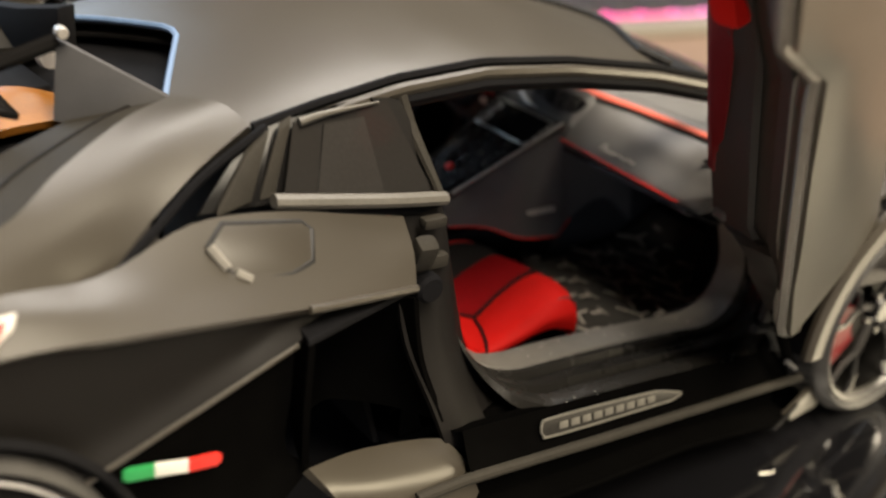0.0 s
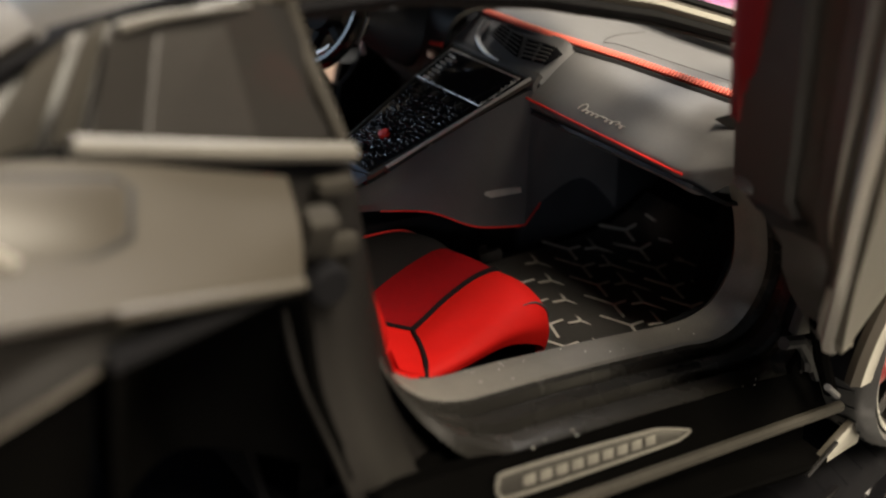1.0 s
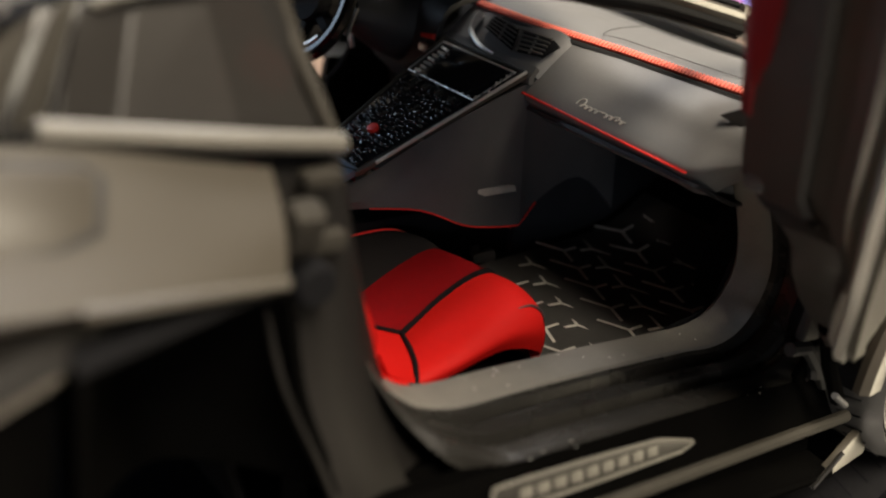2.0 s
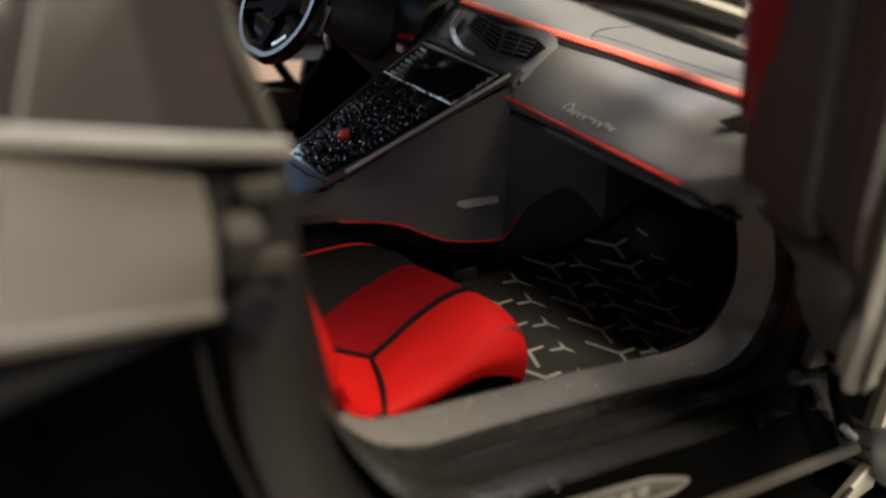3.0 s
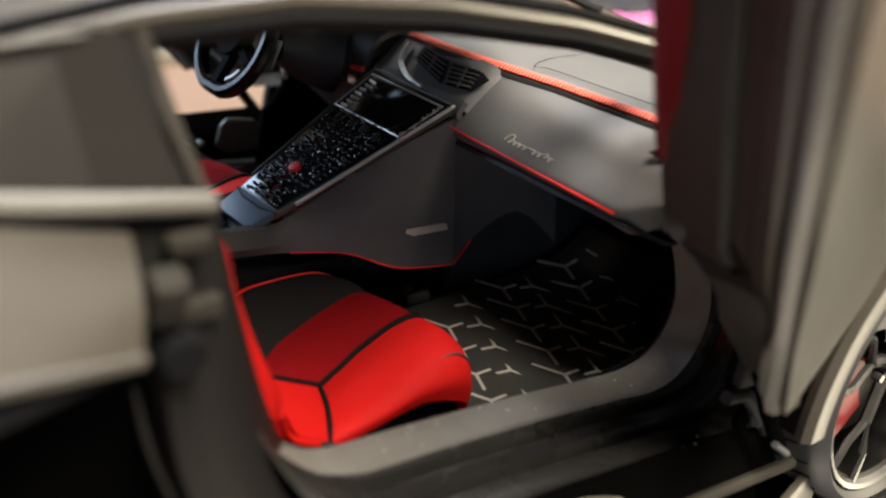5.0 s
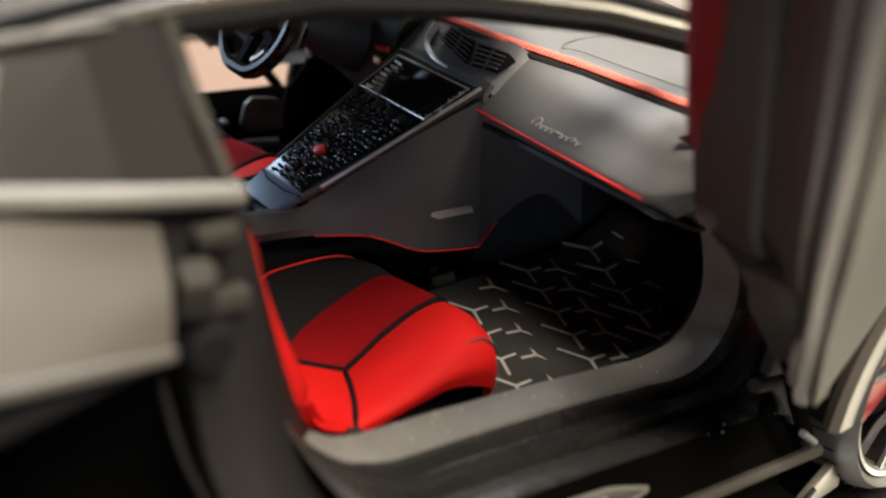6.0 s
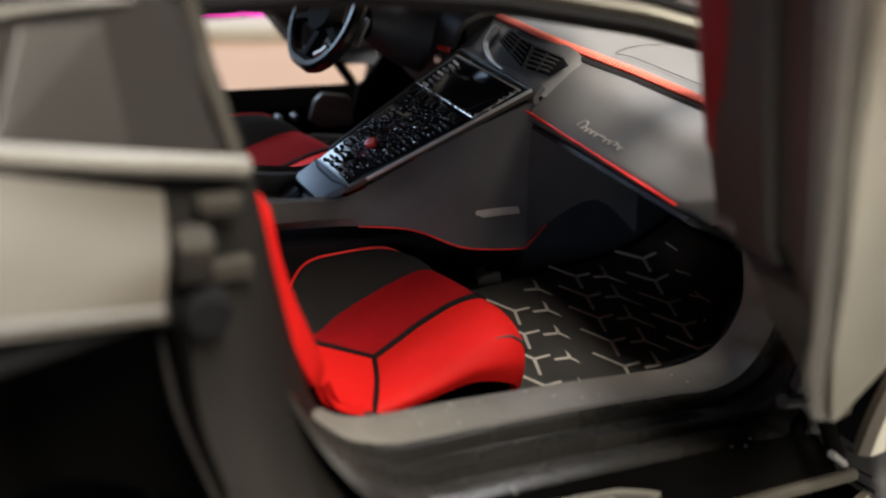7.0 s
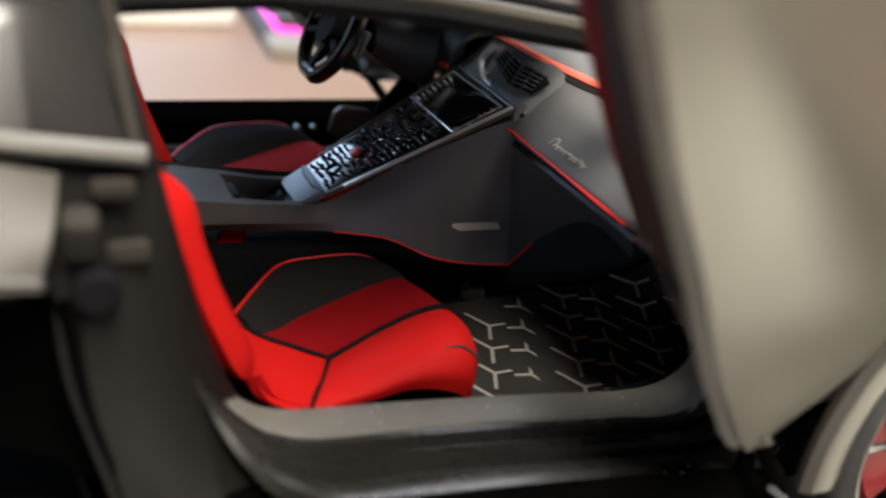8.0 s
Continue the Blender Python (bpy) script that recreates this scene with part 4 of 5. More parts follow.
# footwell mats with raised forked marks
MATZ = [(-60, 19.6), (-48, 20.5), (-30, 21.6), (-24, 23.4), (-19, 26.5)]


def fork():
    """A three-armed mark lying flat at the origin."""
    bms = []
    for ex, ey in ((-1.7, 3.9), (2.2, -0.1), (-1.2, -3.0)):
        p = Vector((ex, ey, 0))
        n = Vector((-ey, ex, 0)).normalized() * 0.2
        bms.append(slab([n, -n, p - n * 0.9, p + n * 0.9], (0, 0, 0.16)))
    return join(*bms)


for y0 in (-20.5, 20.5):
    m = part("floor_mat", net(fine_rows([[(x, y0 + dy, z) for dy in (-14.0, -6, 0, 6, 12.6)] for x, z in MATZ], 4, 3), 0.5, 1), FLOORRUB, car, "black rubber floor mat with pale forked marks")
    first = None
    for col in range(-1, 4):
        for row in range(-3, 6):
            for kind in (0, 1):
                x = -50.2 + 10.8 * col - 2.0 * row + (4.0 if kind else 0)
                y = y0 + 5.8 - 0.8 * col - 5.05 * row - (1.6 if kind else 0)
                if abs(y - y0 + 0.8) > 11.0 or not -60 < x < -20.5:
                    continue
                z = lerp(MATZ, x) + 0.42
                dz = lerp(MATZ, x + 1) - lerp(MATZ, x - 1)
                if first is None:
                    mk = first = part("mat_mark", fork(), MATMARK, m, "pale forked mark")
                else:
                    mk = new("mat_mark", first.data)
                    mk.parent = m
                mk.matrix_basis = Matrix.Translation((x * MM, y * MM, z * MM)) @ Euler((0, -math.atan(dz / 2), radians(180 * kind))).to_matrix().to_4x4()


# seats: shared build, moved across for the driver
def seat(y0, lift=0.0):
    def Y(rows):
        return [[(x, y + y0, z + lift) for x, y, z in r] for r in rows]

    def line(pts):
        return [(x, y + y0, z + lift) for x, y, z in pts]

    def between(a, b, crown, n=6):
        """Rows from line a to line b, arched by crown."""
        return [[tuple(Vector(p).lerp(Vector(q), k / n) + Vector((0, 0, crown * math.sin(math.pi * k / n)))) for k in range(n + 1)] for p, q in zip(a, b)]

    st = part("seat", box((-74, y0, 17.4), (26, 22, 3.6), 0.8), DARK, car, "racing seat in red and charcoal")
    SEAM_A = [(-73.5, -1.2, 22.5), (-70.4, -0.2, 23.3), (-67.0, 1.0, 24.15), (-61.9, 2.1, 25.4), (-58.6, 1.9, 26.0), (-57.4, 1.9, 24.6), (-57.6, 1.9, 21.0)]
    SEAM_C = [(-81.6, 0.7, 25.5), (-78.6, 2.6, 24.8), (-74.4, 6.2, 24.3), (-67.4, 8.8, 25.3), (-62.2, 9.4, 26.4), (-60.0, 8.8, 25.6), (-60.0, 8.6, 21.5)]
    EDGE_P = [(-83.0, 4.4, 26.2), (-79.6, 8.9, 26.7), (-75.4, 13.7, 27.0), (-71.0, 14.1, 27.5), (-65.3, 13.4, 27.8), (-62.6, 11.6, 26.9), (-61.4, 9.8, 24.6)]
    # outer bolster, bright red, hollow below
    ob = [
        [(-73.5, -1.2, 22.5), (-75.4, -5.4, 23.3), (-77.2, -8.8, 23.5), (-78.4, -10.6, 22.8), (-78.2, -11.0, 21.8)],
        [(-70.4, -0.2, 23.3), (-71.0, -5.0, 25.0), (-72.2, -9.2, 25.3), (-73.2, -11.2, 24.2), (-73.4, -11.2, 22.9)],
        [(-67.0, 1.0, 24.15), (-66.9, -4.2, 26.1), (-67.4, -8.6, 26.7), (-68.0, -11.1, 25.6), (-68.2, -11.2, 24.0)],
        [(-61.9, 2.1, 25.4), (-61.8, -3.2, 26.9), (-62.5, -7.9, 27.1), (-64.2, -10.9, 25.7), (-65.2, -11.2, 23.8)],
        [(-58.6, 1.9, 26.0), (-58.6, -2.8, 26.6), (-59.4, -7.4, 26.3), (-61.1, -10.6, 25.0), (-62.3, -11.2, 22.9)],
        [(-57.4, 1.9, 24.6), (-57.3, -2.6, 25.0), (-58.1, -7.2, 24.6), (-59.8, -10.3, 23.6), (-60.9, -11.0, 21.9)],
        [(-57.6, 1.9, 21.0), (-57.7, -2.6, 20.9), (-58.5, -7.0, 20.6), (-59.9, -10.0, 20.5), (-60.8, -10.6, 20.6)],
    ]
    part("outer_bolster", net(fine_rows(Y(ob), 5, 5), 0.9, 1), RED, st, "bright red leather side bolster")
    rb = [
        [(-73.5, -1.2, 22.5), (-77.4, -0.3, 23.9), (-81.6, 0.7, 25.5), (-84.8, 1.0, 28.2)],
        [(-75.4, -5.6, 22.9), (-79.0, -5.2, 24.0), (-82.6, -4.8, 25.8), (-85.4, -4.6, 28.4)],
        [(-77.3, -9.0, 23.2), (-80.2, -9.2, 24.1), (-83.2, -9.2, 26.0), (-85.4, -9.2, 28.6)],
        [(-78.5, -10.9, 22.5), (-80.9, -11.2, 23.4), (-83.3, -11.3, 24.9), (-84.9, -11.4, 27.8)],
        [(-78.2, -8.6, 21.6), (-80.4, -8.6, 22.4), (-82.7, -8.8, 23.8), (-84.5, -9.0, 26.4)],
    ]
    part("rear_bolster", net(fine_rows(Y(rb), 5, 5), 0.8, 1), RED, st, "bright red leather at the foot of the backrest")
    # centre insert, dark red, level with the charcoal side
    part("seat_insert", net(fine_rows(between(line(SEAM_A), line(SEAM_C), 0.25, 4), 5, 3), 0.8, -1), CRIMSON, st, "dark red suede seat insert")
    # inner side, charcoal, with red piping
    side = between(line(SEAM_C), line(EDGE_P), 0.5, 4)
    for r in side:
        x, y, z = r[-1]
        r += [(x, y + 1.2, z - 1.4), (x, y + 1.5, 20.0 + lift)]
    part("inner_bolster", net(fine_rows(side, 5, 3), 0.8, -1), SUEDE, st, "charcoal suede side of the seat")
    part("piping", tube(cr([Vector(p) + Vector((0, 0.2, 0.1)) for p in line(EDGE_P)[:6]], 6), 0.16, 6), PIPING, st, "thin red piping")
    # welts
    part("seam", tube(cr([Vector(p) + Vector((0, 0, 0.12)) for p in line(SEAM_A)[:6]], 6), 0.36, 6, flat=1.2), DARK, st, "black welt between the seat panels")
    part("seam", tube(cr([Vector(p) + Vector((0, 0, 0.12)) for p in line([(-73.5, -1.2, 22.5), (-77.4, -0.3, 23.9), (-81.6, 0.7, 25.5), (-84.6, 1.0, 28.0)])], 6), 0.3, 6), DARK, st)
    part("seam", tube(cr([Vector(p) + Vector((-0.1, 0, 0.15)) for p in line([(-73.5, -1.2, 22.5), (-75.4, -5.5, 23.1), (-77.3, -8.9, 23.4), (-78.5, -10.8, 22.6)])], 6), 0.3, 6), DARK, st)
    part("seat_clip", box((-79.0, y0 - 11.0, 22.4 + lift), (2.0, 0.8, 1.2), 0.2, (0, 20, 0)), RUBBER, st, "black clip at the bolster's lower edge")
    part("slit", tube(cr(line([(-63.0, -8.4, 27.0), (-60.8, -8.2, 26.8), (-59.2, -8.4, 25.8), (-58.6, -8.6, 24.6)]), 5), lambda u: 0.08 + 0.16 * u, 6), GREY, st, "grey slit in the red bolster")
    # backrest: outer wing in red, shell in black
    bw = [
        [(-85.9, -12.6, 28.6), (-85.1, -11.2, 29.0), (-86.8, -8.8, 28.6)],
        [(-87.4, -13.4, 30.4), (-85.3, -11.2, 31.2), (-88.4, -7.6, 31.0)],
        [(-90.6, -13.6, 37.4), (-88.2, -11.2, 37.6), (-91.2, -7.6, 37.0)],
        [(-92.4, -13.6, 43.0), (-90.1, -11.2, 42.8), (-93.2, -7.6, 43.0)],
        [(-93.6, -13.2, 47.2), (-91.3, -11.2, 47.2), (-94.4, -7.6, 47.0)],
        [(-94.8, -12.4, 50.2), (-93.4, -11.2, 49.6), (-95.4, -7.8, 49.8)],
        [(-95.8, -11.8, 50.2), (-95.4, -11.0, 50.0), (-96.2, -8.2, 49.4)],
    ]
    part("backrest_wing", net(fine_rows(Y(bw), 5, 5), 1.6, 1), RED, st, "bright red leather backrest wing")
    bs = [[(-89 - 0.27 * z, y, 22 + z) for y in (-8, -4, 0, 5, 10)] for z in (0, 8, 16, 23, 27)]
    part("backrest", net(fine_rows(Y(bs), 4, 4), 2.5, 1), CRIMSON, st, "dark red backrest centre")
    bi = [[(-87 - 0.27 * z, y, 22 + z) for y in (9.5, 12.5, 15.0)] for z in (0, 10, 18, 24)]
    part("inner_wing", net(fine_rows(Y(bi), 4, 4), 2.0, 1), SUEDE, st)
    part("seat_shell", net(fine_rows(Y([[(-88 - 0.27 * z, y, 20 + z) for y in (-13.5, -8, 0, 8, 15.5)] for z in (0, 8, 16, 24, 28)]), 4, 4), 1.0, 1), RUBBER, st)
    part("seat_rail", box((-67, y0 - 9, 18.6), (14, 1.2, 1.2), 0.2), CHROME, st, "small metal seat rail")
    if y0 > 0:
        return
    part("belt_buckle", box((-80.5, y0 + 17.6, 30.0), (3.0, 1.6, 5.0), 0.4, (0, 20, 0)), CRIMSON, st, "dark red belt buckle")
    part("buckle_plate", box((-80.2, y0 + 16.6, 32.0), (3.2, 0.4, 1.4), 0.15, (0, 20, 0)), SILVER, st)


seat(-19.8)
seat(20.2, 3.2)

# ---- centre console ----


# each side: a top edge, a crease, a lower edge with piping, and a fold past which the side turns forward
SIDE = [
    [(-98, 5.6, 36.8), (-98, 6.2, 34.8), (-98, 6.4, 33.4), (-98, 5.0, 31.9)],
    [(-86, 5.6, 35.9), (-86, 6.1, 34.4), (-86, 6.3, 33.2), (-86, 5.0, 31.8)],
    [(-76, 5.0, 34.7), (-76, 5.7, 33.8), (-76, 6.2, 32.8), (-76, 5.4, 31.5)],
    [(-70, 4.7, 34.6), (-70, 5.7, 33.7), (-69.6, 6.4, 32.6), (-69.2, 6.6, 31.5)],
    [(-63, 5.9, 38.6), (-63, 7.4, 36.4), (-63, 8.2, 34.0), (-63, 8.8, 31.2)],
    [(-56, 7.1, 42.4), (-56, 9.0, 38.7), (-56.4, 9.9, 34.0), (-57.2, 10.6, 29.0)],
    [(-52, 7.9, 44.4), (-51.6, 9.1, 38.1), (-51.6, 9.8, 33.0), (-51.4, 10.0, 27.5)],
    [(-47.9, 8.6, 46.2), (-47.2, 9.0, 37.6), (-46.6, 9.2, 32.2), (-45.9, 9.2, 26.5)],
]
TURN = [
    [(-47.9, 8.6, 46.2), (-47.2, 9.0, 37.6), (-46.6, 9.2, 32.2), (-45.9, 9.2, 26.5)],
    [(-45.0, 8.4, 46.0), (-44.4, 8.3, 38.2), (-43.2, 7.9, 33.6), (-41.7, 7.4, 28.5)],
    [(-38.0, 7.6, 45.6), (-37.6, 7.4, 39.6), (-36.0, 7.2, 35.0), (-33.4, 7.0, 31.0)],
    [(-28.0, 7.0, 45.2), (-27.0, 7.0, 38.0), (-26.0, 7.0, 31.0), (-24.8, 7.0, 24.8)],
]


def console_side(rows, s, n=4):
    fine = [cr([(x, -s * y, z) for x, y, z in r], 1) for r in rows]
    cols = [cr([r[j] for r in fine], n) for j in range(4)]
    return [[c[i] for c in cols] for i in range(len(cols[0]))]


console = part("centre_console", net([[(x, y * w, z - (dip if abs(y) < 0.7 else 0.0)) for y in (-1, -0.72, -0.66, 0, 0.66, 0.72, 1)] for x, w, z, dip in ((-98, 5.6, 36.8, 0), (-92, 5.6, 36.4, 0), (-86, 5.6, 35.9, 0), (-81, 5.4, 35.3, 0), (-79.5, 5.3, 35.1, 1.4), (-76, 5.0, 34.6, 2.4), (-70, 4.7, 34.2, 2.4))], 0.8, -1), TUNNEL, car, "charcoal centre console with a sloping switch panel")
for s in (1, -1):
    part("console_side", net(console_side(SIDE, s), 0.6, 1), GREY, console, "charcoal moulded console side", smooth=25)
    part("console_turn", net(console_side(TURN, s), 0.6, 1), GREY, console, "console side turning towards the footwell", smooth=25)
    low = [(x, -s * (y + 0.1), z) for x, y, z in [r[3] for r in SIDE[3:]] + [TURN[1][3]]]
    part("console_piping", tube(cr(low[:-1], 4) + [Vector(low[-1])], 0.11, 6), PIPING, console, "thin red piping")
    part("console_inlay", slab([(-55.5, -s * 9.5, 32.2), (-48.2, -s * 9.5, 32.1), (-48.6, -s * 9.5, 33.0), (-54.9, -s * 9.5, 33.3)], (0, -s * 0.6, 0), 0.1), SILVER, console, "pale metal inlay bar")
part("tunnel", box((-60, 0, 22), (80, 10.4, 14), 1.0), DARK, car)
part("knee_panel", box((-26, 0, 31), (35, 12.4, 29), 1.0), UNDER, car, "dark panel between the footwells")
part("seat_bracket", join(box((-50.6, -4.2, 21.6), (4.2, 1.6, 2.2), 0.6, (0, 10, -20)), box((-48.6, -6.2, 21.0), (3.2, 1.4, 1.6), 0.5, (0, -14, -30))), GREY, car, "grey seat bracket on the cabin floor")


U = Vector((25.9, 0, 14.3)).normalized()
NN = Vector((-U.z, 0, U.x))


def on_con(u, y, h=0.0):
    """A place on the sloping panel: u from its low end in mm, across, above."""
    return Vector((-73.7, 0, 33.0)) + U * u + Vector((0, y, 0)) + NN * h


def plate(u0, u1, w0, w1, h0, h1, bev=0.15):
    return slab([on_con(u0, -w0, h0), on_con(u1, -w1, h0), on_con(u1, w1, h0), on_con(u0, w0, h0)], NN * (h1 - h0), bev)


part("panel_frame", plate(4.2, 29.6, 4.4, 8.6, -0.3, 0.45, 0.2), PAINT, console, "satin frame of the switch panel")
pan = part("switch_panel", plate(5.0, 21.0, 4.0, 6.7, 0.3, 0.62, 0.1), GLOSS, console, "gloss black switch panel")
part("screen_bezel", plate(21.0, 28.8, 6.7, 7.7, 0.3, 0.7, 0.1), GLOSS, console, "gloss black screen surround")
part("screen", plate(21.8, 28.0, 4.6, 6.6, 0.7, 0.78, 0.02), GLOSS, console, "dark display screen")
part("frame_rail", tube([on_con(7, -5.1, 0.4), on_con(29.4, -8.4, 0.55)], 0.24, 6), SILVER, console, "pale satin edge of the panel")
part("frame_rail", tube([on_con(29.4, -8.4, 0.5), on_con(29.6, 8.4, 0.5)], 0.25, 6), PAINT, console)
part("frame_rail", tube([on_con(7, 5.0, 0.4), on_con(29.4, 8.3, 0.55)], 0.3, 6), PAINT, console)
part("screen_rim", tube([on_con(21.6, -6.8, 0.75), on_con(28.4, -7.4, 0.75), on_con(28.4, 7.4, 0.75), on_con(21.6, 6.8, 0.75)], 0.14, 5, closed=True), SILVER, console)
part("console_nose", slab([on_con(0.9, -3.9, -0.2), on_con(4.8, -4.3, -0.2), on_con(4.8, 4.3, -0.2), on_con(0.9, 3.7, -0.2)], NN * 1.0, 0.35), ICE, console, "smooth band at the console's foot, bluish light in its colour")
for s in (1, -1):
    part("nose_claw", slab([on_con(-3.0, -s * 0.9, -0.9), on_con(-3.4, -s * 2.3, -0.9), on_con(0.4, -s * 3.6, -0.6), on_con(0.4, -s * 1.1, -0.6)], NN * 1.1, 0.3), ICE, console, "claw below the band, bluish light in its colour")
part("nose_notch", slab([on_con(-2.2, -2.6, -1.6), on_con(1.4, -3.7, -1.4), on_con(1.4, 3.7, -1.4), on_con(-2.2, 2.6, -1.6)], NN * 1.1, 0.2), RUBBER, console, "black gap round the claws")
part("nose_line", tube([on_con(4.5, -4.4, 0.7), on_con(3.9, -2.0, 0.85), on_con(3.9, 2.0, 0.85), on_con(4.5, 4.4, 0.7)], 0.14, 5), RUBBER, console)
rnd = random.Random(4)


def rounded(sx, sy, sz):
    """A low rounded knob at the foot of the panel."""
    bm = bmesh.new()
    bmesh.ops.create_icosphere(bm, subdivisions=2, radius=0.5)
    bmesh.ops.scale(bm, vec=(sx, sy, sz), verts=bm.verts)
    return bm


tip = Euler((0, -math.atan2(U.z, U.x), 0)).to_matrix().to_4x4()
kinds = [part("switch", rounded(0.34, 1.05, 0.7), GLOSS, pan, "small gloss black switch"), part("switch", rounded(0.55, 0.6, 0.8), GLOSS, pan), part("switch", box((0, 0, 0), (0.36, 0.9, 0.55), 0.12), GLINT, pan, "small grey switch, paler to show a glint")]
first = set()
for i in range(19):
    u = 5.5 + 0.82 * i
    wmax = 3.3 + 0.165 * (u - 6)
    for j in range(11):
        y = -wmax + 2 * wmax * j / 10 + rnd.uniform(-0.12, 0.12)
        if math.hypot(u - 10.8, y - 0.4) < 1.25 or math.hypot(u - 7.3, y + 0.3) < 1.1 or rnd.random() < 0.1:
            continue
        q = rnd.random()
        k = 2 if q < (0.22 if u > 13 else 0.04) else (1 if u < 10 and q < 0.6 else 0)
        if k in first:
            o = new("switch", kinds[k].data)
            o.parent = pan
        else:
            o = kinds[k]
            first.add(k)
        turn = rnd.uniform(-0.3, 0.3) + (0.0 if j in (0, 1, 9, 10) else 0.8 if u > 12 else 0.3)
        o.matrix_basis = Matrix.Translation(on_con(u + rnd.uniform(-0.15, 0.15), y, 0.62) * MM) @ tip @ Euler((rnd.uniform(-0.3, 0.3), rnd.uniform(-0.3, 0.3), turn)).to_matrix().to_4x4() @ Matrix.Diagonal((rnd.uniform(0.8, 1.3), rnd.uniform(0.6, 1.15), rnd.uniform(0.7, 1.5), 1.0))
part("start_button", slab([on_con(10.8 + 0.8 * math.cos(a), 0.4 + 0.8 * math.sin(a), 0.6) for a in [math.pi * k / 6 for k in range(12)]], NN * 0.6, 0.2), REDP, pan, "red start button cover")
part("button_ring", tube([on_con(7.3 + 0.95 * math.cos(a), -0.3 + 0.95 * math.sin(a), 0.75) for a in [math.pi * k / 8 for k in range(16)]], 0.2, 6, closed=True), GLOSS, pan)
for k in range(7):
    part("toggle", box(on_con(22.0 + 0.85 * k, 4.9 + 0.1 * k + rnd.uniform(-0.3, 0.3), 0.95), (0.32, rnd.uniform(0.9, 1.7), 0.35), 0.08, (0, -29, rnd.uniform(-14, 14))), SILVER if k % 3 else WHITE, console, "pale ribbed toggle")
# Small silver bits scattered round the screen draw its glints.
for k in range(8):
    part("screen_glint", box(on_con(22.2 + 0.82 * k + rnd.uniform(-0.2, 0.2), -7.05 + rnd.uniform(-0.3, 0.2), 0.85), (rnd.uniform(0.25, 0.55), 0.35, 0.3), 0.08, (0, -29, rnd.uniform(-20, 20))), RIM if k % 2 else SILVER, console)
for k in range(10):
    part("screen_glint", box(on_con(21.5 + rnd.uniform(-0.25, 0.3), -5.8 + 1.15 * k, 0.85), (0.3, rnd.uniform(0.3, 0.7), 0.3), 0.08, (0, -29, rnd.uniform(-20, 20))), RIM, console)
for k in range(9):
    part("air_switch", box(on_con(20.2, -5.6 + 1.35 * k, 0.8), (1.1, 0.8, 0.5), 0.15, (0, -29, 0)), GLINT if k % 2 else GLOSS, console)
part("armrest_tray", box((-84, 0.5, 35.0), (9, 4.0, 0.6), 0.2, (0, 8, 0)), RUBBER, console, "dark tray in the tunnel top")

# ---- dashboard ----


def strip_at(y):
    return lerp([(-38, -37.6), (-17, -39.3), (-4, -41.4), (0, -41.8), (9, -42.0), (38, -39.0)], y)


rows = []
for y in (-40, -38, -35.5, -31, -26, -20, -15, -8.7):
    xs = strip_at(y)
    e = lerp([(-40, 1.0), (-36, 0.0)], y)
    rows.append([(-44.0 + 3 * e, y, 41.0 + 4 * e), (-47.4 + 4 * e, y, 43.6 + 2.2 * e), (-48.2 + 4 * e, y, 44.5 + 1.8 * e), (-47.8 + 3.6 * e, y, 45.4 + 1.2 * e), (-45.9 + 2 * e, y, 47.4), (-43.6 + e, y + (0.9 if y > -10 else 0), 49.7), (xs - 1.3, y + (1.6 if y > -10 else 0), 51.3), (xs - 0.6, y + (1.6 if y > -10 else 0), 51.5)])
dash = part("dashboard", net(fine_rows(rows, 4, 4), 0.8, 1), PAD, car, "dark grey padded dashboard with red trim")
part("glovebox_edge", tube(cr([(-48.6, -8.6, 45.1), (-48.6, -20, 44.8), (-48.5, -30, 44.5), (-48.3, -35.6, 44.3)], 5), 0.15, 6), PIPING, dash, "thin red trim line under the dashboard")
part("dash_underside", net([[(-47.6, y, 43.4), (-40, y, 40.0), (-26, y, 38.5)] for y in (-37, -24, -9)], 0.5, 1), UNDER, dash, "satin black underside of the dashboard")
lid = [[(strip_at(y) + dx, y, 52.0 + dz) for dx, dz in ((0.2, 0.0), (4, 0.6), (12, 0.3), (24, -2.4), (44, -7.0))] for y in (-37, -28, -18, -8, 2, 10, 22, 37)]
part("dash_top", net(fine_rows(lid, 4, 4), 0.8, 1), PAD, dash, "grey dashboard top")
part("dash_strip", tube([(strip_at(y) - 0.2, y, 51.95) for y in [-37 + 46 * k / 30 for k in range(31)]], 0.45, 10, flat=1.4), STITCH, dash, "broad red stitched strip")
part("lid_seam", tube(cr([(-25.1, -6.4, 52.1), (-34.0, -9.0, 52.75), (-38.6, -11.2, 52.75), (-37.6, -13.4, 52.8), (-36.6, -22.0, 52.75), (-35.6, -31.3, 52.75)], 6), 0.06, 5), GREY, dash, "fine seam of a lid in the dashboard top")
st0 = part("stitch", box((strip_at(-36) - 0.62, -36, 52.26), (0.95, 0.26, 0.2), 0.05, (0, -36, 0)), THREAD, dash)
for k in range(1, 90):
    y = -36 + 45 * k / 90
    o = new("stitch", st0.data)
    o.parent = dash
    o.matrix_basis = Matrix.Translation(((strip_at(y) - strip_at(-36)) * MM, 0.5 * k * MM, 0))
part("strip_shadow_gap", tube([(strip_at(y) - 1.0, y, 51.3) for y in [-37 + 40 * k / 20 for k in range(21)]], 0.45, 6), RUBBER, dash)
# script on the dashboard: one running pale stroke, no letters
script = []
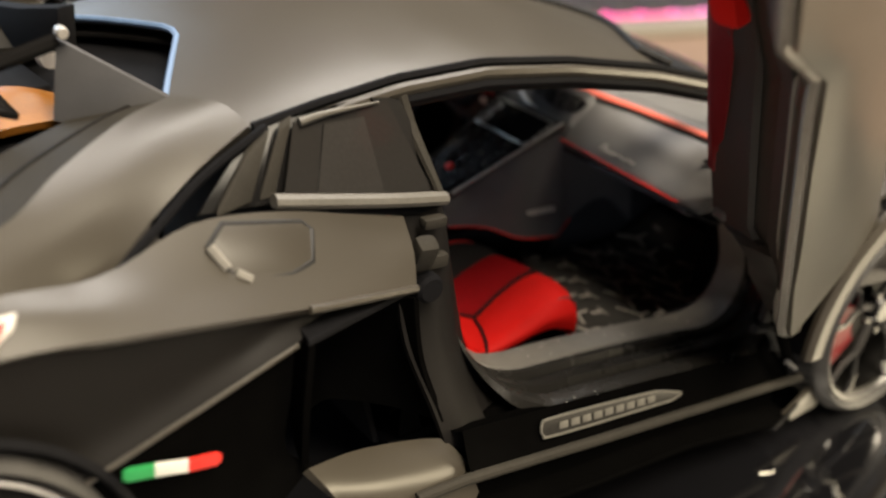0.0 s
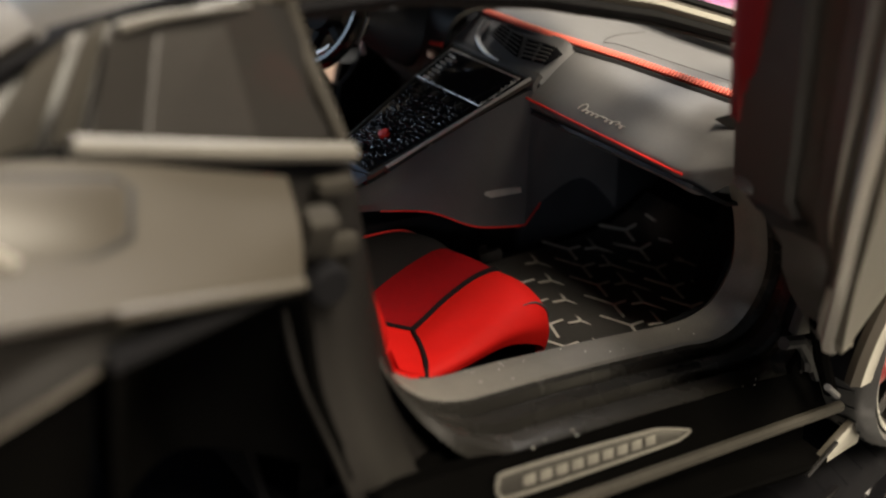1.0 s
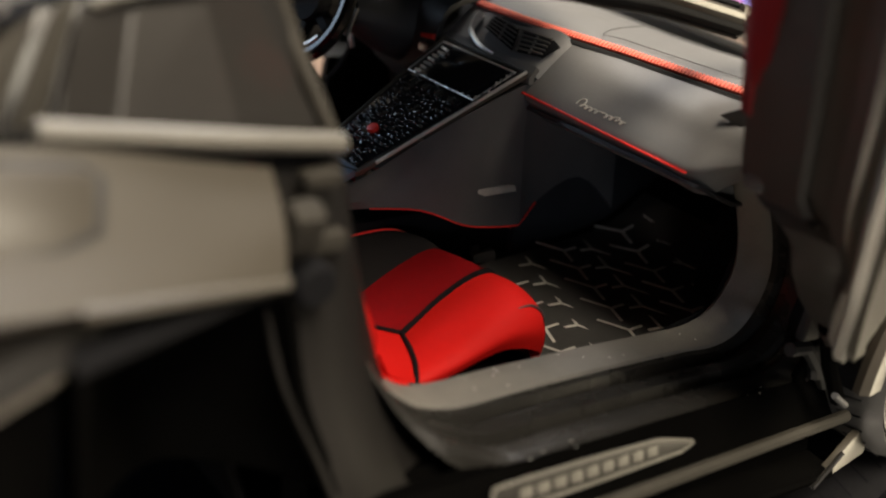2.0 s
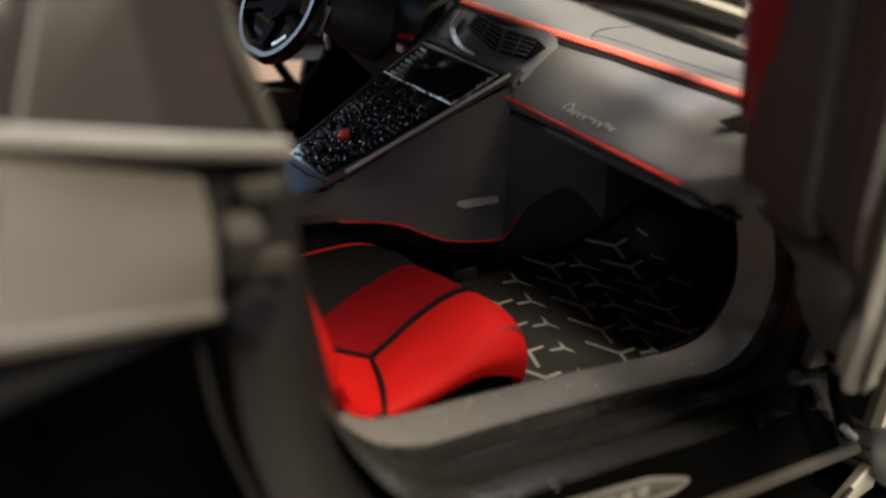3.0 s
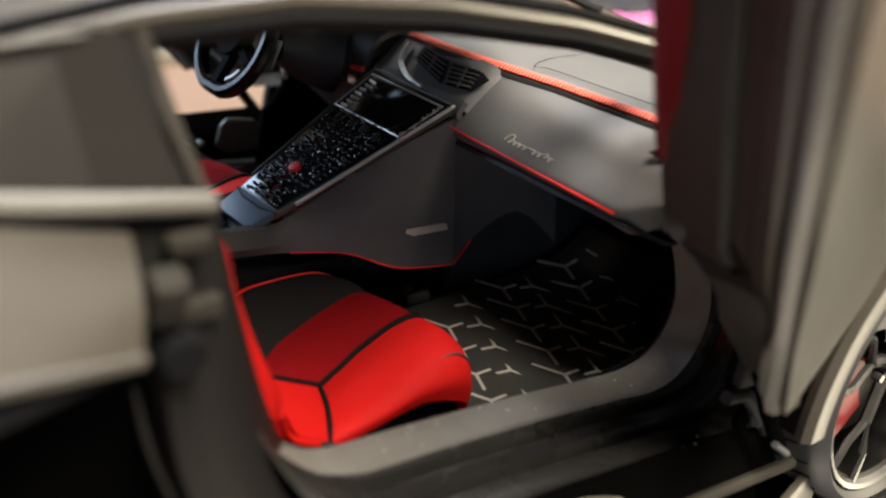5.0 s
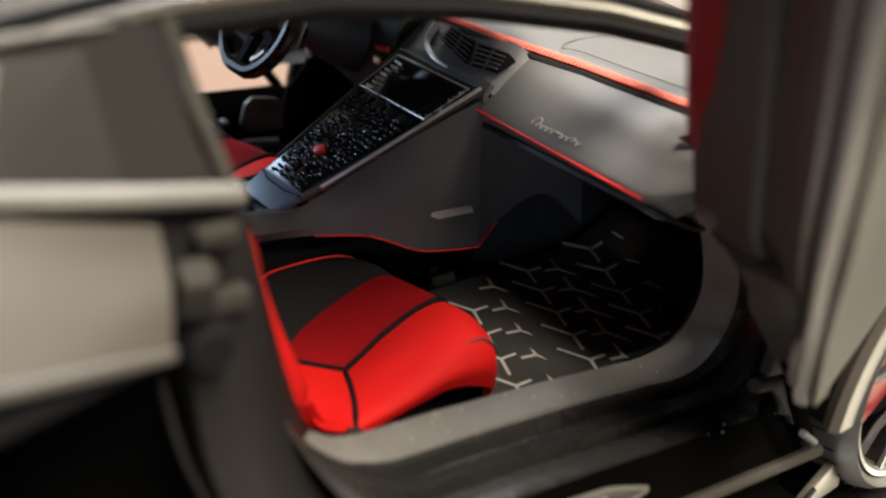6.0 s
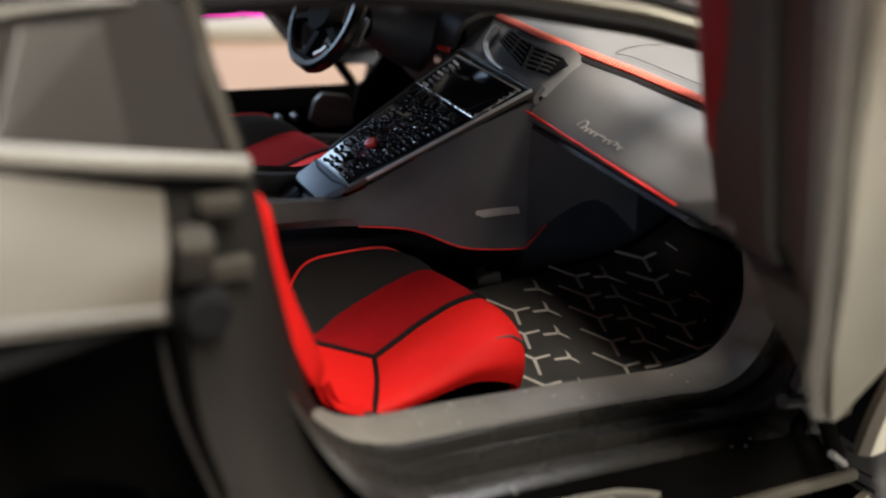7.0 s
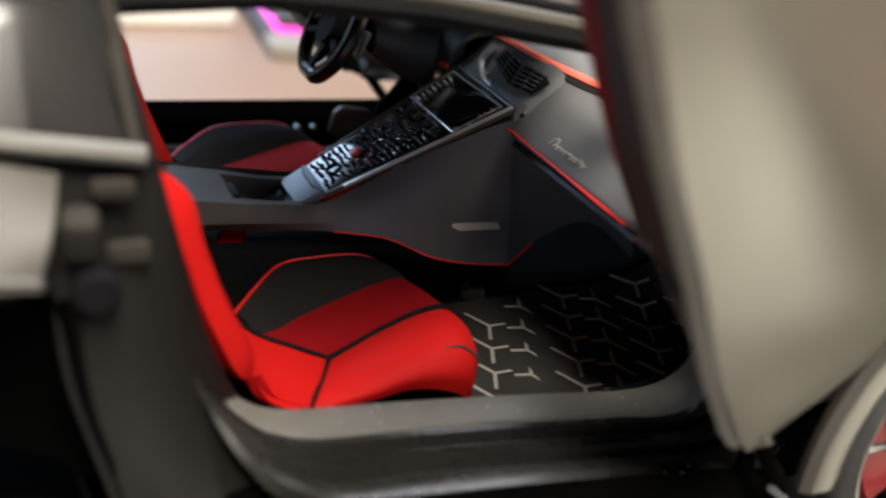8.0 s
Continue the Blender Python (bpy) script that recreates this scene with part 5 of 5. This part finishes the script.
for k in range(145):
    u = k / 144
    a = u * 2 * math.pi * 9.5
    h = 0.24 * (1 - math.cos(a)) + 0.75 * math.exp(-((u - 0.05) / 0.04) ** 2) + 0.5 * math.exp(-((u - 0.53) / 0.03) ** 2) + 0.45 * math.exp(-((u - 0.82) / 0.03) ** 2)
    script.append(Vector((-47.35, -16.7 - 7.9 * u + 0.30 * math.sin(a) - 0.45 * h, 46.0)) + Vector((0.62, 0, 0.72)) * h)
part("script_line", tube(script, 0.085, 5), MARK, dash, "pale running script stroke on the dashboard")
# centre vents
V = [[(-47.4, y, 47.6), (-45.6, y, 49.2), (-43.6, y, 51.0), (-42.0, y, 52.2)] for y in (9.6, 4.6, 0, -4.6, -7.6)] + [[(-46.6, -8.9, 46.8), (-45.0, -9.0, 48.4), (-43.4, -9.2, 50.0), (-41.6, -9.4, 51.4)], [(-45.6, -9.6, 46.4), (-44.0, -9.9, 48.0), (-42.6, -10.2, 49.4), (-41.2, -10.4, 50.8)]]
vent = part("vent_panel", net(fine_rows(V, 3, 3), 1.0, -1), PAD, dash, "dark satin centre vent housing")
vn = Vector((-0.7, 0, 0.714))
part("vent_bezel", tube(cr([Vector(p) + vn * 0.2 for p in ((-44.1, 6.1, 51.2), (-45.4, 5.9, 49.9), (-46.3, 5.1, 49.0), (-47.2, 2.2, 48.1), (-47.4, -1.0, 47.8))], 5), lambda u: 0.6 - 0.4 * u, 8), SILVER, dash, "pale satin bezel of the vents")
for a, b, c, d in (((-45.2, 3.7, 50.0), (-43.7, 3.6, 51.5), (-44.0, -1.4, 51.2), (-46.4, -3.2, 48.9)), ((-46.3, -4.0, 49.0), (-44.1, -2.4, 51.2), (-43.9, -8.0, 51.4), (-45.9, -8.3, 49.4))):
    a, b, c, d = [Vector(p) - vn * 0.1 for p in (a, b, c, d)]
    part("vent_recess", slab([a, b, c, d], vn * 0.25, 0.08), DARK, dash, "black centre air vent")
    for k in range(5):
        w = 0.08 + 0.21 * k
        p, q = a.lerp(b, w) + vn * 0.3, d.lerp(c, w) + vn * 0.3
        part("vent_slat", slab([p, p + (b - a) * 0.06, q + (c - d) * 0.06, q], vn * 0.3, 0.0), VENT, dash)
    for w in (0.0, 0.52):
        p, q = a.lerp(d, w) + vn * 0.3, b.lerp(c, w) + vn * 0.3
        part("vent_divider", tube([p, q], 0.2, 6), VENT, dash)
part("vent_end", slab([(-46.0, -8.4, 49.2), (-43.9, -8.1, 51.35), (-44.2, -9.6, 50.9)], vn * 0.3, 0.05), DARK, dash, "black pointed end of the vents")
part("dash_bridge", net(fine_rows([[(-47.9, y, 46.0), (-48.2, y, 47.0), (-47.2, y, 48.4)] for y in (-9.0, -4, 0, 4, 9.2)], 3, 3), 0.8, 1), VENT, dash)
# driver's side: hooded binnacle and knee panel
D = [[(-43 + e, y, 36.0 + e), (-48.0 + e, y, 41.0), (-49.0 + e, y, 47.0), (-47.0, y, 51.6), (-40.0, y, 53.4)] for y, e in ((9.4, 0), (18, 0), (27, 1), (31, 4), (34, 9))]
part("driver_fascia", net(fine_rows(D, 4, 4), 0.8, 1), RUBBER, dash, "black driver's fascia")
part("binnacle", net(fine_rows([[(-50, y, 52.5 + 2.4 * math.cos((y - 19.5) / 9 * 1.4)) for y in (10.5, 15, 19.5, 24, 28.5)], [(-44, y, 53.0 + 3.0 * math.cos((y - 19.5) / 9 * 1.4)) for y in (10.5, 15, 19.5, 24, 28.5)], [(-36, y, 52.0 + 1.5 * math.cos((y - 19.5) / 9 * 1.4)) for y in (10.5, 15, 19.5, 24, 28.5)]], 4, 4), 0.8, 1), RUBBER, dash, "black hooded instrument binnacle")
part("fascia_trim", tube([(-49.0, 9.6, 47.4), (-48.8, 12.6, 46.9)], 0.4, 6), STITCH, dash, "short red trim line")
part("fascia_clip", box((-49.4, 11.0, 45.6), (1.0, 2.0, 1.2), 0.3), SILVER, dash, "small pale clip")
# Silver rod added to show a bluish-white glint beside the fascia.
part("driver_side_glint", tube([(-48.2, 31.0, 42.6), (-47.9, 31.2, 41.4), (-47.4, 31.2, 40.0)], 0.36, 8), SILVER, dash, "small silver rod for a glint on the driver's side")
part("kick_panel", slab([(x, 36.9, z) for x, z in ((-48.6, 22), (-47.6, 33.2), (-46.2, 34.4), (-44.2, 37.2), (-43.0, 41.5), (-43.4, 50), (-30, 50), (-30, 22))], (0, 0.9, 0), 0.2), DARK, car, "black panel beside the driver's feet")
# Pale slab stands in for a lit patch on the far sill.
part("sill_lit_patch", slab([(x, 36.3, z) for x, z in ((-56.4, 28.6), (-55.6, 32.0), (-54.4, 33.0), (-50.2, 32.4), (-48.8, 31.2), (-48.8, 27.2), (-54.0, 27.2))], (0, -0.9, 0.2), 0.4), LEDGE, car, "rounded pale patch for the light on the driver's sill")
for x in (-61.2, -58.6):
    part("sill_knob", lathe([(0, 35.2), (0.5, 35.3), (0.62, 35.7), (0.62, 36.8), (0, 36.8)], 12, centre=(x, 0, 29.3)), RIM, car, "small pale knob on the driver's sill")

# steering wheel
sw_c, sw_r = Vector((-62.0, 20.4, 49.6)), 7.3
ax_x = Vector((0, 1, 0))
ax_y = Vector((0.42, 0, 0.91)).normalized()
axn = ax_x.cross(ax_y)
ringp = []
for k in range(48):
    a = 2 * math.pi * k / 48
    r = sw_r * (1.0 - (0.12 if math.sin(a) < -0.75 else 0.0))
    ringp.append(sw_c + ax_x * math.cos(a) * sw_r + ax_y * max(math.sin(a), -0.96) * sw_r)
swh = part("steering_wheel", tube(ringp, 1.05, 10, closed=True, up=axn), TRIM, car, "black flat-bottomed steering wheel")
for a in (200, 340, 270):
    p = ax_x * math.cos(radians(a)) + ax_y * math.sin(radians(a))
    part("wheel_spoke", tube([sw_c - axn * -0.6 + p * 1.5, sw_c + p * (sw_r * 0.9)], 0.8, 6, flat=1.6), DARK, swh)
part("wheel_boss", tube([sw_c - axn * 1.2, sw_c + axn * 1.0], 2.6, 16), DARK, swh)
part("wheel_accent", tube([sw_c + ax_x * math.cos(radians(a)) * (sw_r - 1.2) + ax_y * math.sin(radians(a)) * (sw_r - 1.2) - axn * 0.6 for a in (215, 228, 241)], 0.4, 6), SILVER, swh)
part("steering_column", net(fine_rows([[(-57.0, 19.4 + 2.6 * math.cos(a), 49.0 + 2.6 * math.sin(a)) for a in [math.pi * k / 4 for k in range(9)]], [(-52.0, 19.4 + 4.4 * math.cos(a), 47.6 + 4.6 * math.sin(a)) for a in [math.pi * k / 4 for k in range(9)]], [(-45.0, 19.4 + 6.4 * math.cos(a), 46.6 + 6.4 * math.sin(a)) for a in [math.pi * k / 4 for k in range(9)]]], 4, 3)), RUBBER, swh, "black steering column shroud")
part("shift_paddle", box(sw_c + Vector((2.4, -5.4, -1.0)), (0.5, 1.6, 4.0), 0.2, (0, 20, 0)), GREY, swh)

# ---- keyboard on the desk behind the car ----
kb = tagged(part("keyboard", box((168, 79, 2.5), (336, 126, 5), 1.6), KEYCAP, None), "dark keyboard with pink and violet backlit keys on the desk", "keyboard")
kb.location = (-0.016, 0.216, -0.012)
kb.rotation_euler = (0, 0, radians(-5))
part("front_edge", box((168, 7.5, 2.6), (336, 16.4, 5.2), 1.6), LEDGE, kb, "pale front edge of the keyboard")
tagged(part("plastic_case", box((-86, 300, -7.0), (136, 88, 10), 2.0), WHITEP, None), "low white plastic case lying on the desk", "case")
cols = [(0.9, 0.05, 0.5), (0.95, 0.12, 0.65), (0.55, 0.12, 0.95), (1.0, 0.15, 0.45), (0.95, 0.25, 0.6), (0.3, 0.25, 1.0)]
lit = [glow("key_light", c, 1.8) for c in cols]
cap0 = None
used = {}
for r in range(6):
    for c in range(16):
        x, y = 14 + 20.6 * c, 26 + 20.4 * r
        if cap0 is None:
            cap0 = part("key", box((0, 0, 0), (16.0, 16.0, 6), 1.6), KEYCAP, kb)
            lgt = [part("key_light", box((0, 0, 0), (18.6, 18.6, 1.0), 0.2), m, kb) for m in lit]
            o = cap0
        else:
            o = new("key", cap0.data)
            o.parent = kb
        o.location = (x * MM, y * MM, 0.0068)
        k = (c // 3 + r) % 6
        if not used.get(k):
            used[k] = True
            o = lgt[k]
        else:
            o = new("key_light", lgt[k].data)
            o.parent = kb
        o.location = (x * MM, y * MM, 0.0056)

# fine dust on the door tread and the sill
rd = random.Random(11)
bits = []
for k in range(22):
    x = rd.uniform(-82, -44)
    if rd.random() < 0.65:
        y, z = rd.uniform(-40.0, -36.6), lerp([(-83, 27.4), (-72, 26.65), (-58, 25.55), (-46.5, 24.45)], x)
    else:
        y, z = rd.uniform(-50.0, -48.9), lerp(SILL_TOP, x) - 0.35
    r = rd.uniform(0.05, 0.11)
    bits.append(box((x, y, z + r * 0.4), (r * rd.uniform(1, 2.4), r, r), 0.0, (0, 0, rd.uniform(0, 180))))
tagged(part("dust", join(*bits), WHITE, None, "", smooth=0), "pale dust specks lying on the door tread", "dust", kind="stuff")
